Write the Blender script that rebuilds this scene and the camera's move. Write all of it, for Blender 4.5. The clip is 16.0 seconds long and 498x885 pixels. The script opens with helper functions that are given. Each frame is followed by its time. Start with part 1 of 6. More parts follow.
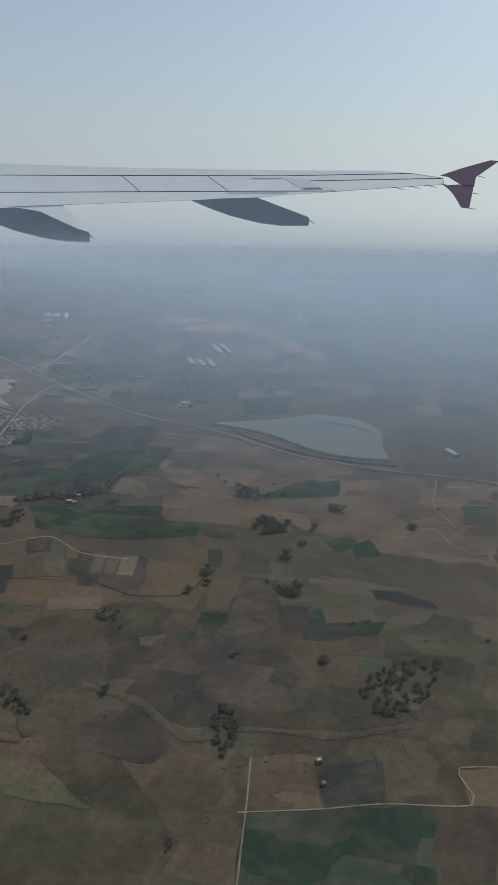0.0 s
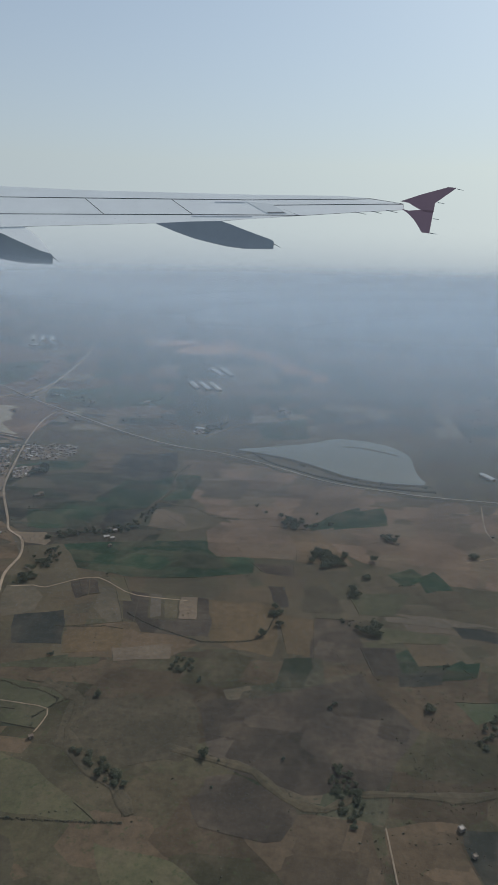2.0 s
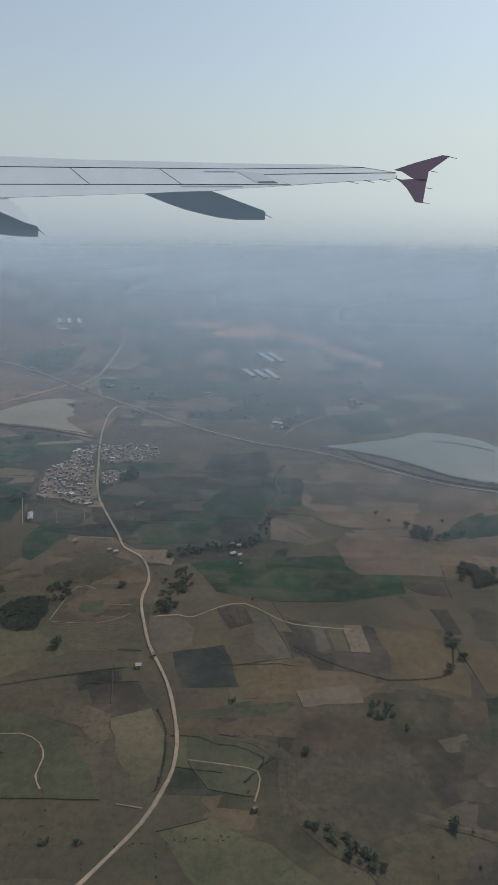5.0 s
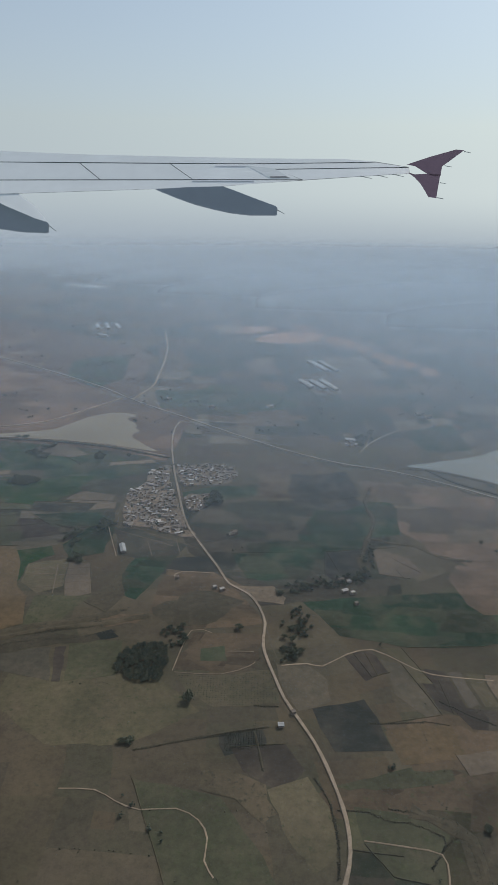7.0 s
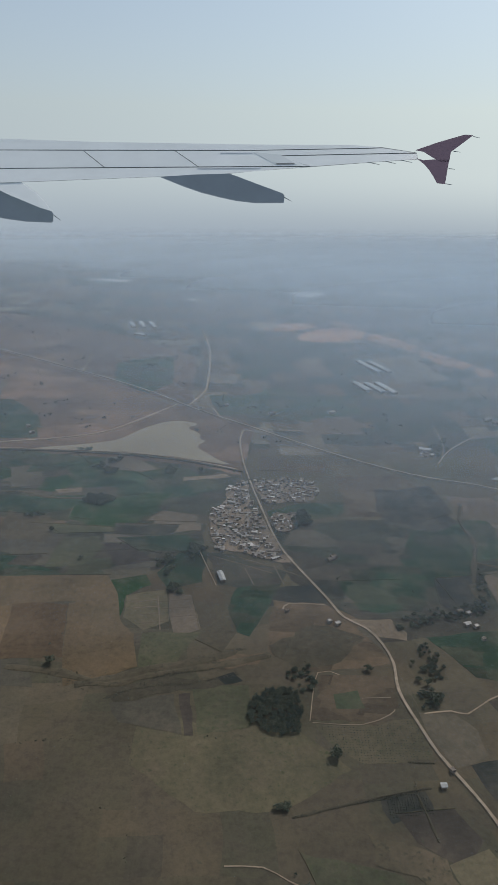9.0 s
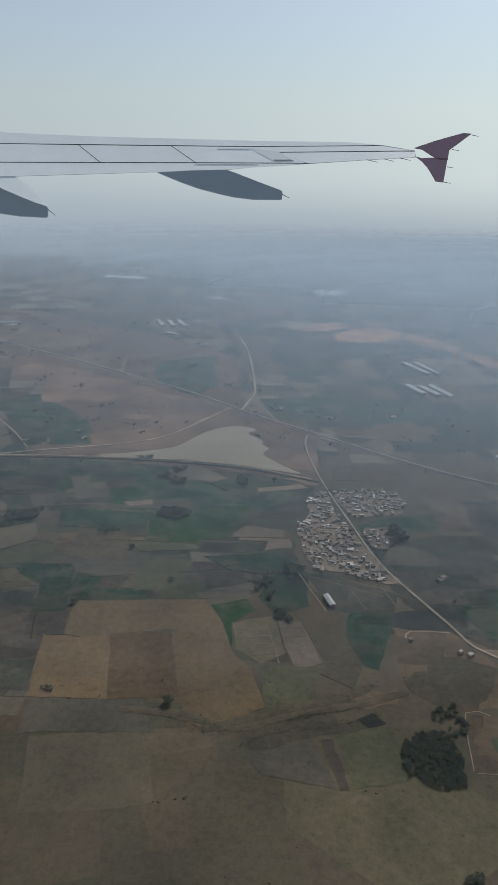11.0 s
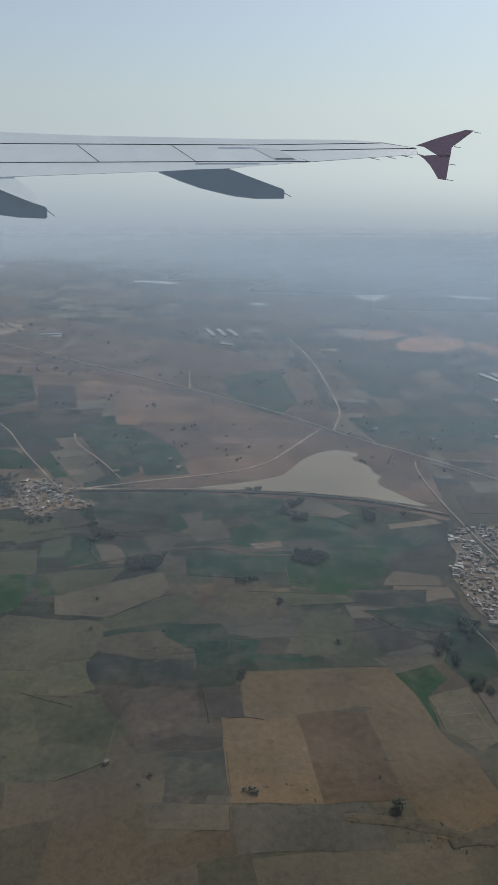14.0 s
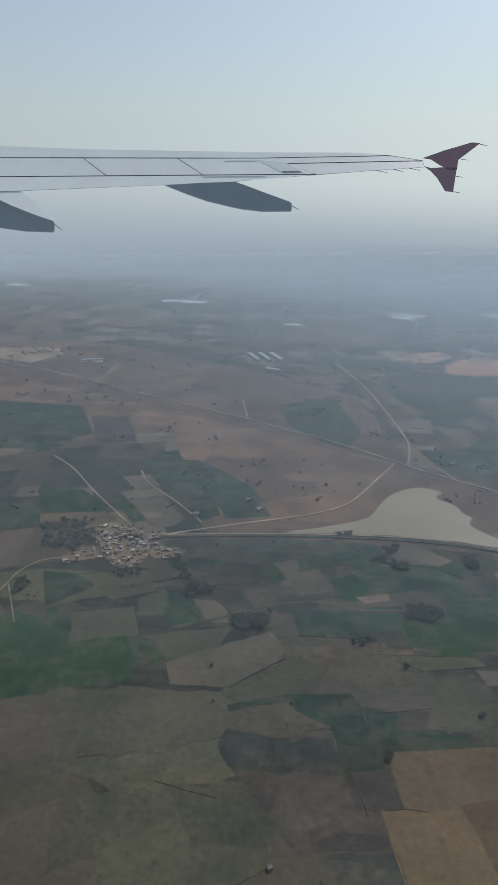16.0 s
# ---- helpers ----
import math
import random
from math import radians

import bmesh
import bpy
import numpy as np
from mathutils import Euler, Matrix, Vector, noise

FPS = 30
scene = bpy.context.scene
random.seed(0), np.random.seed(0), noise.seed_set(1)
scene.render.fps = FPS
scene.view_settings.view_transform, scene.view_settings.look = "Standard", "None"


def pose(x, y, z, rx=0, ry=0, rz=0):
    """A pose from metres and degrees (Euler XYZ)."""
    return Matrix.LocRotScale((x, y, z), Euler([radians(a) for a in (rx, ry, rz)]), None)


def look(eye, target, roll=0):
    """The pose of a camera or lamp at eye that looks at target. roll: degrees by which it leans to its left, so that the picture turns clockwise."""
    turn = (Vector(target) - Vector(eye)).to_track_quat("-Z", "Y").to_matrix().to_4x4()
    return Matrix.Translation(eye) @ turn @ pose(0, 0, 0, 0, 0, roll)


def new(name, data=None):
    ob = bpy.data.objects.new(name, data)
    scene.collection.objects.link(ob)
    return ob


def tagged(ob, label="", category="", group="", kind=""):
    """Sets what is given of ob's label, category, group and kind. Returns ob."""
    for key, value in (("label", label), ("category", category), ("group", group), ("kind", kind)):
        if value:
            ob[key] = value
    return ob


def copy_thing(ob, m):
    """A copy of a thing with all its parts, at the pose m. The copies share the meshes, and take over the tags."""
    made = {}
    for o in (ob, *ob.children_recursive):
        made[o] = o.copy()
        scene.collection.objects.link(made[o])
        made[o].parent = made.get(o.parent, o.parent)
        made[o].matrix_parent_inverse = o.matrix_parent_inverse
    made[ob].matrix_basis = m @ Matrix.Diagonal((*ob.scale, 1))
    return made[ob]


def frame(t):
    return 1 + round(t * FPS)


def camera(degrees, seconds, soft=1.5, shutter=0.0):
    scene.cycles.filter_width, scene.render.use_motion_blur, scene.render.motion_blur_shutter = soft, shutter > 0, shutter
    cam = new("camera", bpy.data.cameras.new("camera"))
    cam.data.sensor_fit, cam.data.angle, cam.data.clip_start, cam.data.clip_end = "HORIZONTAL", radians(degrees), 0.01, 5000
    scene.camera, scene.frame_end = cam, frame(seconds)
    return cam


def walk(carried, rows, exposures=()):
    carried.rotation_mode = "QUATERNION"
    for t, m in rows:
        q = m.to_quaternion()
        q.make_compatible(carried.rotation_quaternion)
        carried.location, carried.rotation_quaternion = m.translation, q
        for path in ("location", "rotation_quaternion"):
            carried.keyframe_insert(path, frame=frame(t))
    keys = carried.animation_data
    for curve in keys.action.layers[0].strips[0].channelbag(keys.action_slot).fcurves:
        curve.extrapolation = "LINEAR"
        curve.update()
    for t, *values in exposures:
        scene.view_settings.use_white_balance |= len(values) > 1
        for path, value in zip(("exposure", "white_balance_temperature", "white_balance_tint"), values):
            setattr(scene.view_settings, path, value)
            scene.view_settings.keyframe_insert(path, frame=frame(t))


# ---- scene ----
cam = camera(41.00, 16.0, soft=1.5)
# seconds, x, y, z, yaw, pitch, roll
ROWS = [
    (0.0, 8.7, 1.4, 193.1, 1.51, -20.09, 1.30),
    (0.5, -4.9, 6.3, 191.8, -1.01, -19.21, 1.67),
    (1.0, -19.0, 12.2, 191.1, -2.47, -20.95, 2.44),
    (1.5, -33.6, 18.2, 189.7, -1.82, -20.60, 1.87),
    (2.0, -48.4, 24.2, 188.3, -2.16, -18.15, 1.76),
    (2.5, -63.0, 30.2, 187.1, -3.57, -20.42, 2.17),
    (3.0, -77.7, 36.6, 186.5, -3.63, -20.72, 1.94),
    (3.5, -92.3, 43.5, 187.8, -3.87, -19.86, 1.90),
    (6.0, -167.0, 80.0, 201.3, -3.67, -20.89, 1.19),
    (6.5, -181.6, 87.5, 203.7, -3.23, -20.71, 1.06),
    (7.0, -196.0, 94.8, 206.1, -3.79, -21.03, 1.45),
    (7.5, -209.7, 102.2, 209.6, -4.04, -20.88, 1.25),
    (8.0, -224.0, 110.3, 213.6, -4.00, -20.52, 1.42),
    (8.5, -239.1, 118.4, 215.9, -4.72, -21.40, 1.94),
    (9.0, -254.9, 126.3, 215.3, -3.93, -22.12, 1.11),
    (11.5, -332.6, 171.7, 209.1, -5.64, -22.45, 1.58),
    (12.0, -347.0, 181.2, 209.1, -5.99, -23.19, 1.41),
    (12.5, -360.6, 190.7, 210.1, -5.30, -22.50, 1.00),
    (13.0, -374.3, 199.6, 211.1, -5.65, -22.72, 1.01),
    (13.5, -388.6, 208.1, 211.7, -5.73, -22.48, 0.94),
    (14.0, -403.3, 216.8, 212.7, -6.03, -22.45, 1.30),
    (14.5, -417.9, 225.3, 214.6, -6.10, -22.03, 1.38),
    (15.0, -432.4, 234.1, 217.6, -7.11, -22.93, 1.74),
    (15.5, -447.2, 242.6, 220.9, -7.98, -24.06, 2.00),
    (16.0, -462.2, 250.7, 224.3, -6.14, -21.64, 1.05),
]
walk(cam, [(t, pose(x, y, z, 90 + pitch, 0, yaw) @ pose(0, 0, 0, 0, 0, roll)) for t, x, y, z, yaw, pitch, roll in ROWS],
     exposures=[(0.0, -0.06), (3.0, 0.0), (16.0, 0.0)])

# ---------------------------------------------------------------- light
SUN_AZIMUTH, SUN_HEIGHT = 38.0, 42.0          # degrees to the right of +y, and above the horizon
world = bpy.data.worlds.new("hazy_sky")
scene.world = world
world.use_nodes = True
wt = world.node_tree
wt.nodes.clear()
w_out = wt.nodes.new("ShaderNodeOutputWorld")
w_bg = wt.nodes.new("ShaderNodeBackground")
w_sky = wt.nodes.new("ShaderNodeTexSky")
w_sky.sky_type = "NISHITA"
w_sky.sun_disc = False
w_sky.sun_elevation = radians(SUN_HEIGHT)
w_sky.sun_rotation = radians(SUN_AZIMUTH)
w_sky.altitude = 300
w_sky.air_density, w_sky.dust_density, w_sky.ozone_density = 1.0, 1.5, 1.0
w_co = wt.nodes.new("ShaderNodeTexCoord")
w_sep = wt.nodes.new("ShaderNodeSeparateXYZ")
w_max = wt.nodes.new("ShaderNodeMath")
w_max.operation = "MAXIMUM"
w_max.inputs[1].default_value = 0.08
w_com = wt.nodes.new("ShaderNodeCombineXYZ")
w_hsv = wt.nodes.new("ShaderNodeHueSaturation")
w_hsv.inputs["Saturation"].default_value = 0.85
wt.links.new(w_co.outputs["Generated"], w_sep.inputs[0])
wt.links.new(w_sep.outputs[0], w_com.inputs[0])
wt.links.new(w_sep.outputs[1], w_com.inputs[1])
wt.links.new(w_sep.outputs[2], w_max.inputs[0])
wt.links.new(w_max.outputs[0], w_com.inputs[2])
wt.links.new(w_com.outputs[0], w_sky.inputs[0])
wt.links.new(w_sky.outputs[0], w_hsv.inputs["Color"])
# dust whitens the sky towards the horizon
w_fade = wt.nodes.new("ShaderNodeMapRange")
w_fade.interpolation_type = "SMOOTHSTEP"
w_fade.inputs[1].default_value, w_fade.inputs[2].default_value, w_fade.inputs[3].default_value, w_fade.inputs[4].default_value = -0.06, 0.38, 0.65, 0.3
w_mix = wt.nodes.new("ShaderNodeMix")
w_mix.data_type = "RGBA"
w_mix.inputs[7].default_value = (4.28, 4.42, 4.85, 1)
wt.links.new(w_sep.outputs[2], w_fade.inputs[0])
wt.links.new(w_fade.outputs[0], w_mix.inputs[0])
w_tint = wt.nodes.new("ShaderNodeMix")
w_tint.data_type, w_tint.blend_type = "RGBA", "MULTIPLY"
w_tint.inputs[0].default_value = 1.0
w_tint.inputs[7].default_value = (0.875, 1.01, 1.025, 1)
wt.links.new(w_hsv.outputs[0], w_tint.inputs[6])
wt.links.new(w_tint.outputs[2], w_mix.inputs[6])
# below the horizon the sky passes into blue-grey ground haze
w_belt = wt.nodes.new("ShaderNodeMapRange")
w_belt.interpolation_type = "SMOOTHSTEP"
w_belt.inputs[1].default_value, w_belt.inputs[2].default_value, w_belt.inputs[3].default_value, w_belt.inputs[4].default_value = -0.105, 0.005, 1.0, 0.0
w_low = wt.nodes.new("ShaderNodeMix")
w_low.data_type = "RGBA"
w_low.inputs[7].default_value = (3.15, 3.75, 4.45, 1)
wt.links.new(w_sep.outputs[2], w_belt.inputs[0])
wt.links.new(w_belt.outputs[0], w_low.inputs[0])
wt.links.new(w_mix.outputs[2], w_low.inputs[6])
wt.links.new(w_low.outputs[2], w_bg.inputs[0])
w_bg.inputs[1].default_value = 0.104
wt.links.new(w_bg.outputs[0], w_out.inputs[0])

sun = new("sun", bpy.data.lights.new("sun", "SUN"))
sun.data.energy, sun.data.angle, sun.data.color = 2.8, radians(7.0), (1.0, 0.95, 0.87)
az, el = radians(SUN_AZIMUTH), radians(SUN_HEIGHT)
sun.matrix_world = look((300, 0, 900), (300 - math.sin(az) * math.cos(el) * 100, -math.cos(az) * math.cos(el) * 100, 900 - math.sin(el) * 100))
scene.cycles.transparent_max_bounces = 40

# ---------------------------------------------------------------- materials


def shader(name, rough=0.9, metal=0.0, spec=0.3):
    m = bpy.data.materials.new(name)
    m.use_nodes = True
    b = m.node_tree.nodes["Principled BSDF"]
    b.inputs["Roughness"].default_value, b.inputs["Metallic"].default_value = rough, metal
    b.inputs["Specular IOR Level"].default_value = spec
    return m, m.node_tree.nodes, m.node_tree.links, b


def noise_node(n, l, pos_out, scale, detail=4.0, rough=0.6):
    t = n.new("ShaderNodeTexNoise")
    t.inputs["Scale"].default_value, t.inputs["Detail"].default_value, t.inputs["Roughness"].default_value = scale, detail, rough
    l.new(pos_out, t.inputs["Vector"])
    return t.outputs[0]


def ramp(n, l, fac, stops):
    r = n.new("ShaderNodeValToRGB")
    e = r.color_ramp.elements
    while len(e) < len(stops):
        e.new(0.5)
    for k, (p, c) in zip(e, stops):
        k.position, k.color = p, (*c, 1)
    l.new(fac, r.inputs[0])
    return r.outputs[0]


def mixed(n, l, fac, a, b, kind="MIX"):
    m = n.new("ShaderNodeMix")
    m.data_type, m.blend_type = "RGBA", kind
    for s, v in ((m.inputs[0], fac), (m.inputs[6], a), (m.inputs[7], b)):
        if isinstance(v, (int, float)):
            s.default_value = v
        elif isinstance(v, tuple):
            s.default_value = (*v, 1)
        else:
            l.new(v, s)
    return m.outputs[2]


def earth(name, dark, light, patch=0.012, grain=0.35, weeds=(0.05, 0.06, 0.03), weed_at=0.62, furrow=0.0, turn=0.0, rough=0.95, cells=0.0, other=None):
    """Soil or crop: broad patches, clods, scattered weeds and plough lines."""
    m, n, l, b = shader(name, rough, 0, 0.15)
    p = n.new("ShaderNodeNewGeometry").outputs["Position"]
    big = noise_node(n, l, p, patch, 5, 0.62)
    fine = noise_node(n, l, p, grain, 6, 0.7)
    col = ramp(n, l, big, [(0.32, dark), (0.68, light)])
    if cells:
        lay = n.new("ShaderNodeMapping")
        lay.inputs["Rotation"].default_value, lay.inputs["Scale"].default_value = (0, 0, radians(14)), (1.0, 1.7, 1.0)
        l.new(p, lay.inputs[0])
        v = n.new("ShaderNodeTexVoronoi")
        v.distance = "CHEBYCHEV"
        v.inputs["Scale"].default_value, v.inputs["Randomness"].default_value = cells, 0.75
        l.new(lay.outputs[0], v.inputs["Vector"])
        pick = n.new("ShaderNodeSeparateColor")
        l.new(v.outputs["Color"], pick.inputs[0])
        if other:
            col = mixed(n, l, ramp(n, l, pick.outputs[0], [(0.55, (0, 0, 0)), (0.6, (0.8, 0.8, 0.8))]), col, other)
        col = mixed(n, l, 1.0, col, ramp(n, l, pick.outputs[1], [(0.0, (0.72, 0.74, 0.74)), (1.0, (1.25, 1.22, 1.2))]), "MULTIPLY")
    mid = noise_node(n, l, p, 0.07, 5, 0.65)
    worn = ramp(n, l, mid, [(0.46, (0, 0, 0)), (0.72, (0.55, 0.55, 0.55))])
    col = mixed(n, l, worn, col, (0.080, 0.066, 0.052))
    blotch = noise_node(n, l, p, 0.035, 3, 0.6)
    col = mixed(n, l, 1.0, col, ramp(n, l, blotch, [(0.34, (0.80, 0.82, 0.83)), (0.66, (1.20, 1.17, 1.13))]), "MULTIPLY")
    own = ramp(n, l, n.new("ShaderNodeObjectInfo").outputs["Random"], [(0.0, (0.82, 0.84, 0.86)), (1.0, (1.16, 1.12, 1.08))])
    col = mixed(n, l, 1.0, col, own, "MULTIPLY")
    spots = ramp(n, l, fine, [(weed_at, (0, 0, 0)), (weed_at + 0.1, (0.8, 0.8, 0.8))])
    col = mixed(n, l, spots, col, weeds)
    clods = noise_node(n, l, p, 0.30, 7, 0.8)
    lum = ramp(n, l, clods, [(0.3, (0.72, 0.73, 0.74)), (0.7, (1.24, 1.23, 1.20))])
    col = mixed(n, l, 1.0, col, lum, "MULTIPLY")
    if furrow:
        mp = n.new("ShaderNodeMapping")
        mp.inputs["Rotation"].default_value = (0, 0, radians(turn))
        l.new(p, mp.inputs[0])
        w = n.new("ShaderNodeTexWave")
        w.inputs["Scale"].default_value, w.inputs["Distortion"].default_value, w.inputs["Detail"].default_value = furrow, 6.0, 3
        l.new(mp.outputs[0], w.inputs[0])
        lines = ramp(n, l, w.outputs[0], [(0.2, (0.91, 0.91, 0.91)), (0.8, (1.03, 1.03, 1.03))])
        col = mixed(n, l, 1.0, col, lines, "MULTIPLY")
    l.new(col, b.inputs["Base Color"])
    bump = n.new("ShaderNodeBump")
    bump.inputs["Strength"].default_value, bump.inputs["Distance"].default_value = 0.5, 0.4
    l.new(fine, bump.inputs["Height"])
    l.new(bump.outputs[0], b.inputs["Normal"])
    return m


def patchwork_material(name, single, lively):
    """Small holdings, each of its own crop, told apart by mesh island."""
    m, n, l, b = shader(name, 0.95, 0, 0.15)
    g = n.new("ShaderNodeNewGeometry")
    p = g.outputs["Position"]
    crop = n.new("ShaderNodeValToRGB")
    crop.color_ramp.interpolation = "CONSTANT"
    crops = [(0.078, 0.067, 0.045), (0.086, 0.071, 0.048), (0.070, 0.064, 0.044), (0.084, 0.067, 0.045), (0.068, 0.064, 0.043), (0.090, 0.076, 0.053),
             (0.075, 0.066, 0.045), (0.064, 0.062, 0.041), (0.082, 0.069, 0.048), (0.067, 0.060, 0.043), (0.093, 0.081, 0.057)]
    if lively:             # far crops get more contrast, green among dry, to show through the haze
        crops = [(0.067, 0.055, 0.041), (0.106, 0.080, 0.059), (0.032, 0.041, 0.029), (0.085, 0.064, 0.046), (0.025, 0.036, 0.027), (0.124, 0.100, 0.073),
                 (0.054, 0.049, 0.037), (0.020, 0.031, 0.023), (0.078, 0.066, 0.050), (0.037, 0.038, 0.031), (0.144, 0.124, 0.098)]
    stops = [(i / len(crops), q) for i, q in enumerate(crops)]
    e = crop.color_ramp.elements
    while len(e) < len(stops):
        e.new(0.5)
    for k, (q, c) in zip(e, stops):
        k.position, k.color = q, (*c, 1)
    l.new(n.new("ShaderNodeObjectInfo").outputs["Random"] if single else g.outputs["Random Per Island"], crop.inputs[0])
    big = noise_node(n, l, p, 0.02, 5, 0.6)
    fine = noise_node(n, l, p, 0.3, 6, 0.7)
    tone = ramp(n, l, big, [(0.3, (0.7, 0.72, 0.72)), (0.7, (1.25, 1.2, 1.15))])
    col = mixed(n, l, 1.0, crop.outputs[0], tone, "MULTIPLY")
    mid = noise_node(n, l, p, 0.06, 5, 0.65)
    worn = ramp(n, l, mid, [(0.42, (0, 0, 0)), (0.7, (0.6, 0.6, 0.6))])
    col = mixed(n, l, worn, col, (0.074, 0.060, 0.047))
    spots = ramp(n, l, fine, [(0.58, (0, 0, 0)), (0.72, (0.8, 0.8, 0.8))])
    col = mixed(n, l, spots, col, (0.042, 0.042, 0.031))
    clods = noise_node(n, l, p, 0.30, 7, 0.8)
    lum = ramp(n, l, clods, [(0.3, (0.72, 0.73, 0.74)), (0.7, (1.24, 1.23, 1.20))])
    col = mixed(n, l, 1.0, col, lum, "MULTIPLY")
    l.new(col, b.inputs["Base Color"])
    bump = n.new("ShaderNodeBump")
    bump.inputs["Strength"].default_value, bump.inputs["Distance"].default_value = 0.5, 0.4
    l.new(fine, bump.inputs["Height"])
    l.new(bump.outputs[0], b.inputs["Normal"])
    return m


def varied(name, colours, rough=0.85, metal=0.0, scale=0.8, streak=0.25):
    """Paint, plaster or metal whose tone differs from object to object, with blotches."""
    m, n, l, b = shader(name, rough, metal, 0.4)
    r = n.new("ShaderNodeObjectInfo").outputs["Random"]
    col = ramp(n, l, r, [(i / max(1, len(colours) - 1), c) for i, c in enumerate(colours)])
    p = n.new("ShaderNodeNewGeometry").outputs["Position"]
    blot = noise_node(n, l, p, scale, 5, 0.65)
    lum = ramp(n, l, blot, [(0.3, (1 - streak,) * 3), (0.7, (1 + streak * 0.5,) * 3)])
    l.new(mixed(n, l, 1.0, col, lum, "MULTIPLY"), b.inputs["Base Color"])
    return m


def leaves(name, dark, light):
    m, n, l, b = shader(name, 0.75, 0, 0.25)
    g = n.new("ShaderNodeNewGeometry")
    col = ramp(n, l, g.outputs["Random Per Island"], [(0.0, dark), (1.0, light)])
    r = n.new("ShaderNodeObjectInfo").outputs["Random"]
    tint = ramp(n, l, r, [(0.0, (0.75, 0.8, 0.85)), (1.0, (1.25, 1.15, 1.0))])
    l.new(mixed(n, l, 1.0, col, tint, "MULTIPLY"), b.inputs["Base Color"])
    return m


def water(name, colour, rough=0.12, spec=0.5):
    m, n, l, b = shader(name, rough, 0, spec)
    p = n.new("ShaderNodeNewGeometry").outputs["Position"]
    silt = noise_node(n, l, p, 0.012, 4, 0.55)
    dark = tuple(c * 0.82 for c in colour)
    light = tuple(c * 1.12 for c in colour)
    l.new(ramp(n, l, silt, [(0.3, dark), (0.7, light)]), b.inputs["Base Color"])
    rip = noise_node(n, l, p, 0.5, 3, 0.5)
    bump = n.new("ShaderNodeBump")
    bump.inputs["Strength"].default_value, bump.inputs["Distance"].default_value = 0.12, 0.2
    l.new(rip, bump.inputs["Height"])
    l.new(bump.outputs[0], b.inputs["Normal"])
    return m


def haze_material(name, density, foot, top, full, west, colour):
    """Sheet standing in for haze: scatters light both ways, fades at foot and top."""
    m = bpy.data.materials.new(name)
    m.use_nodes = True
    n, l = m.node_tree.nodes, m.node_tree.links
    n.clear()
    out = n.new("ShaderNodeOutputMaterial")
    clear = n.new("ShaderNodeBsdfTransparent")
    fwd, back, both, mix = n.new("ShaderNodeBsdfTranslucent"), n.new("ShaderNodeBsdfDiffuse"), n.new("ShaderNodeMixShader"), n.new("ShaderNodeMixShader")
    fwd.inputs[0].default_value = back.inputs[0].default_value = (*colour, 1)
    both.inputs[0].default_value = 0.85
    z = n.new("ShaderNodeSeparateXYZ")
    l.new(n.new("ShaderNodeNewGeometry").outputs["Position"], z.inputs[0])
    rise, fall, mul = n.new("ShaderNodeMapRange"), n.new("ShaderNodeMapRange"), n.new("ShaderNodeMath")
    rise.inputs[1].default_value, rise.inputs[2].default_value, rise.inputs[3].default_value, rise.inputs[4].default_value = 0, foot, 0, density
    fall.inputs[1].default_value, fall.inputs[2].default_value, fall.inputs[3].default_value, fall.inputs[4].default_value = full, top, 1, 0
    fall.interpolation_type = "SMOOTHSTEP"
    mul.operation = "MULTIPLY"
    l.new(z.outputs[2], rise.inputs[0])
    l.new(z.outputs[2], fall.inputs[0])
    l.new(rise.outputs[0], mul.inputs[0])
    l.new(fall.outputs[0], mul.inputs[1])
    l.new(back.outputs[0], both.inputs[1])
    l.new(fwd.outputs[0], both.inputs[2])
    # density rises eastwards to imitate brighter haze on the sun's side
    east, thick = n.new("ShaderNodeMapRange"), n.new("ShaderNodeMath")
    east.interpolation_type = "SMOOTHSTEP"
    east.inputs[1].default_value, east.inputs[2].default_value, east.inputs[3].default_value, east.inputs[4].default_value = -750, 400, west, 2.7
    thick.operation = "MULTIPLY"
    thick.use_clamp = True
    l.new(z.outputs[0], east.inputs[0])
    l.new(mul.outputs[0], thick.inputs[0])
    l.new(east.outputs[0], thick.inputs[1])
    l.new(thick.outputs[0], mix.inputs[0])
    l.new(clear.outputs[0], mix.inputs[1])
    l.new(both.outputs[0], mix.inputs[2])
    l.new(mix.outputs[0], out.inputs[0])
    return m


GROUND = earth("dry_ground", (0.070, 0.058, 0.046), (0.105, 0.086, 0.066))
PATCHES = patchwork_material("far_farmland", False, True)
NEAR_PATCHES = patchwork_material("near_farmland", False, False)
PLOTS = patchwork_material("farm_plot", True, False)
TAN = earth("pale_tan_soil", (0.120, 0.096, 0.072), (0.165, 0.132, 0.100))
PLAIN = earth("dry_grass_plain", (0.106, 0.070, 0.052), (0.150, 0.101, 0.075), patch=0.012, cells=0.014)
ORANGE = earth("ochre_ploughed_soil", (0.100, 0.073, 0.044), (0.140, 0.102, 0.061), furrow=0.5, turn=78)
RUST = earth("red_brown_ploughed_soil", (0.078, 0.054, 0.033), (0.106, 0.074, 0.045), furrow=0.5, turn=78)
STUBBLE = earth("brown_stubble_rows", (0.096, 0.073, 0.046), (0.134, 0.103, 0.065), furrow=0.5, turn=-12)
BROWN = earth("brown_fallow_soil", (0.078, 0.060, 0.042), (0.116, 0.087, 0.060), cells=0.05)
UMBER = earth("umber_ploughed_soil", (0.050, 0.043, 0.037), (0.070, 0.060, 0.050), cells=0.03)
DARK = earth("dark_wet_soil", (0.026, 0.030, 0.027), (0.042, 0.045, 0.040))
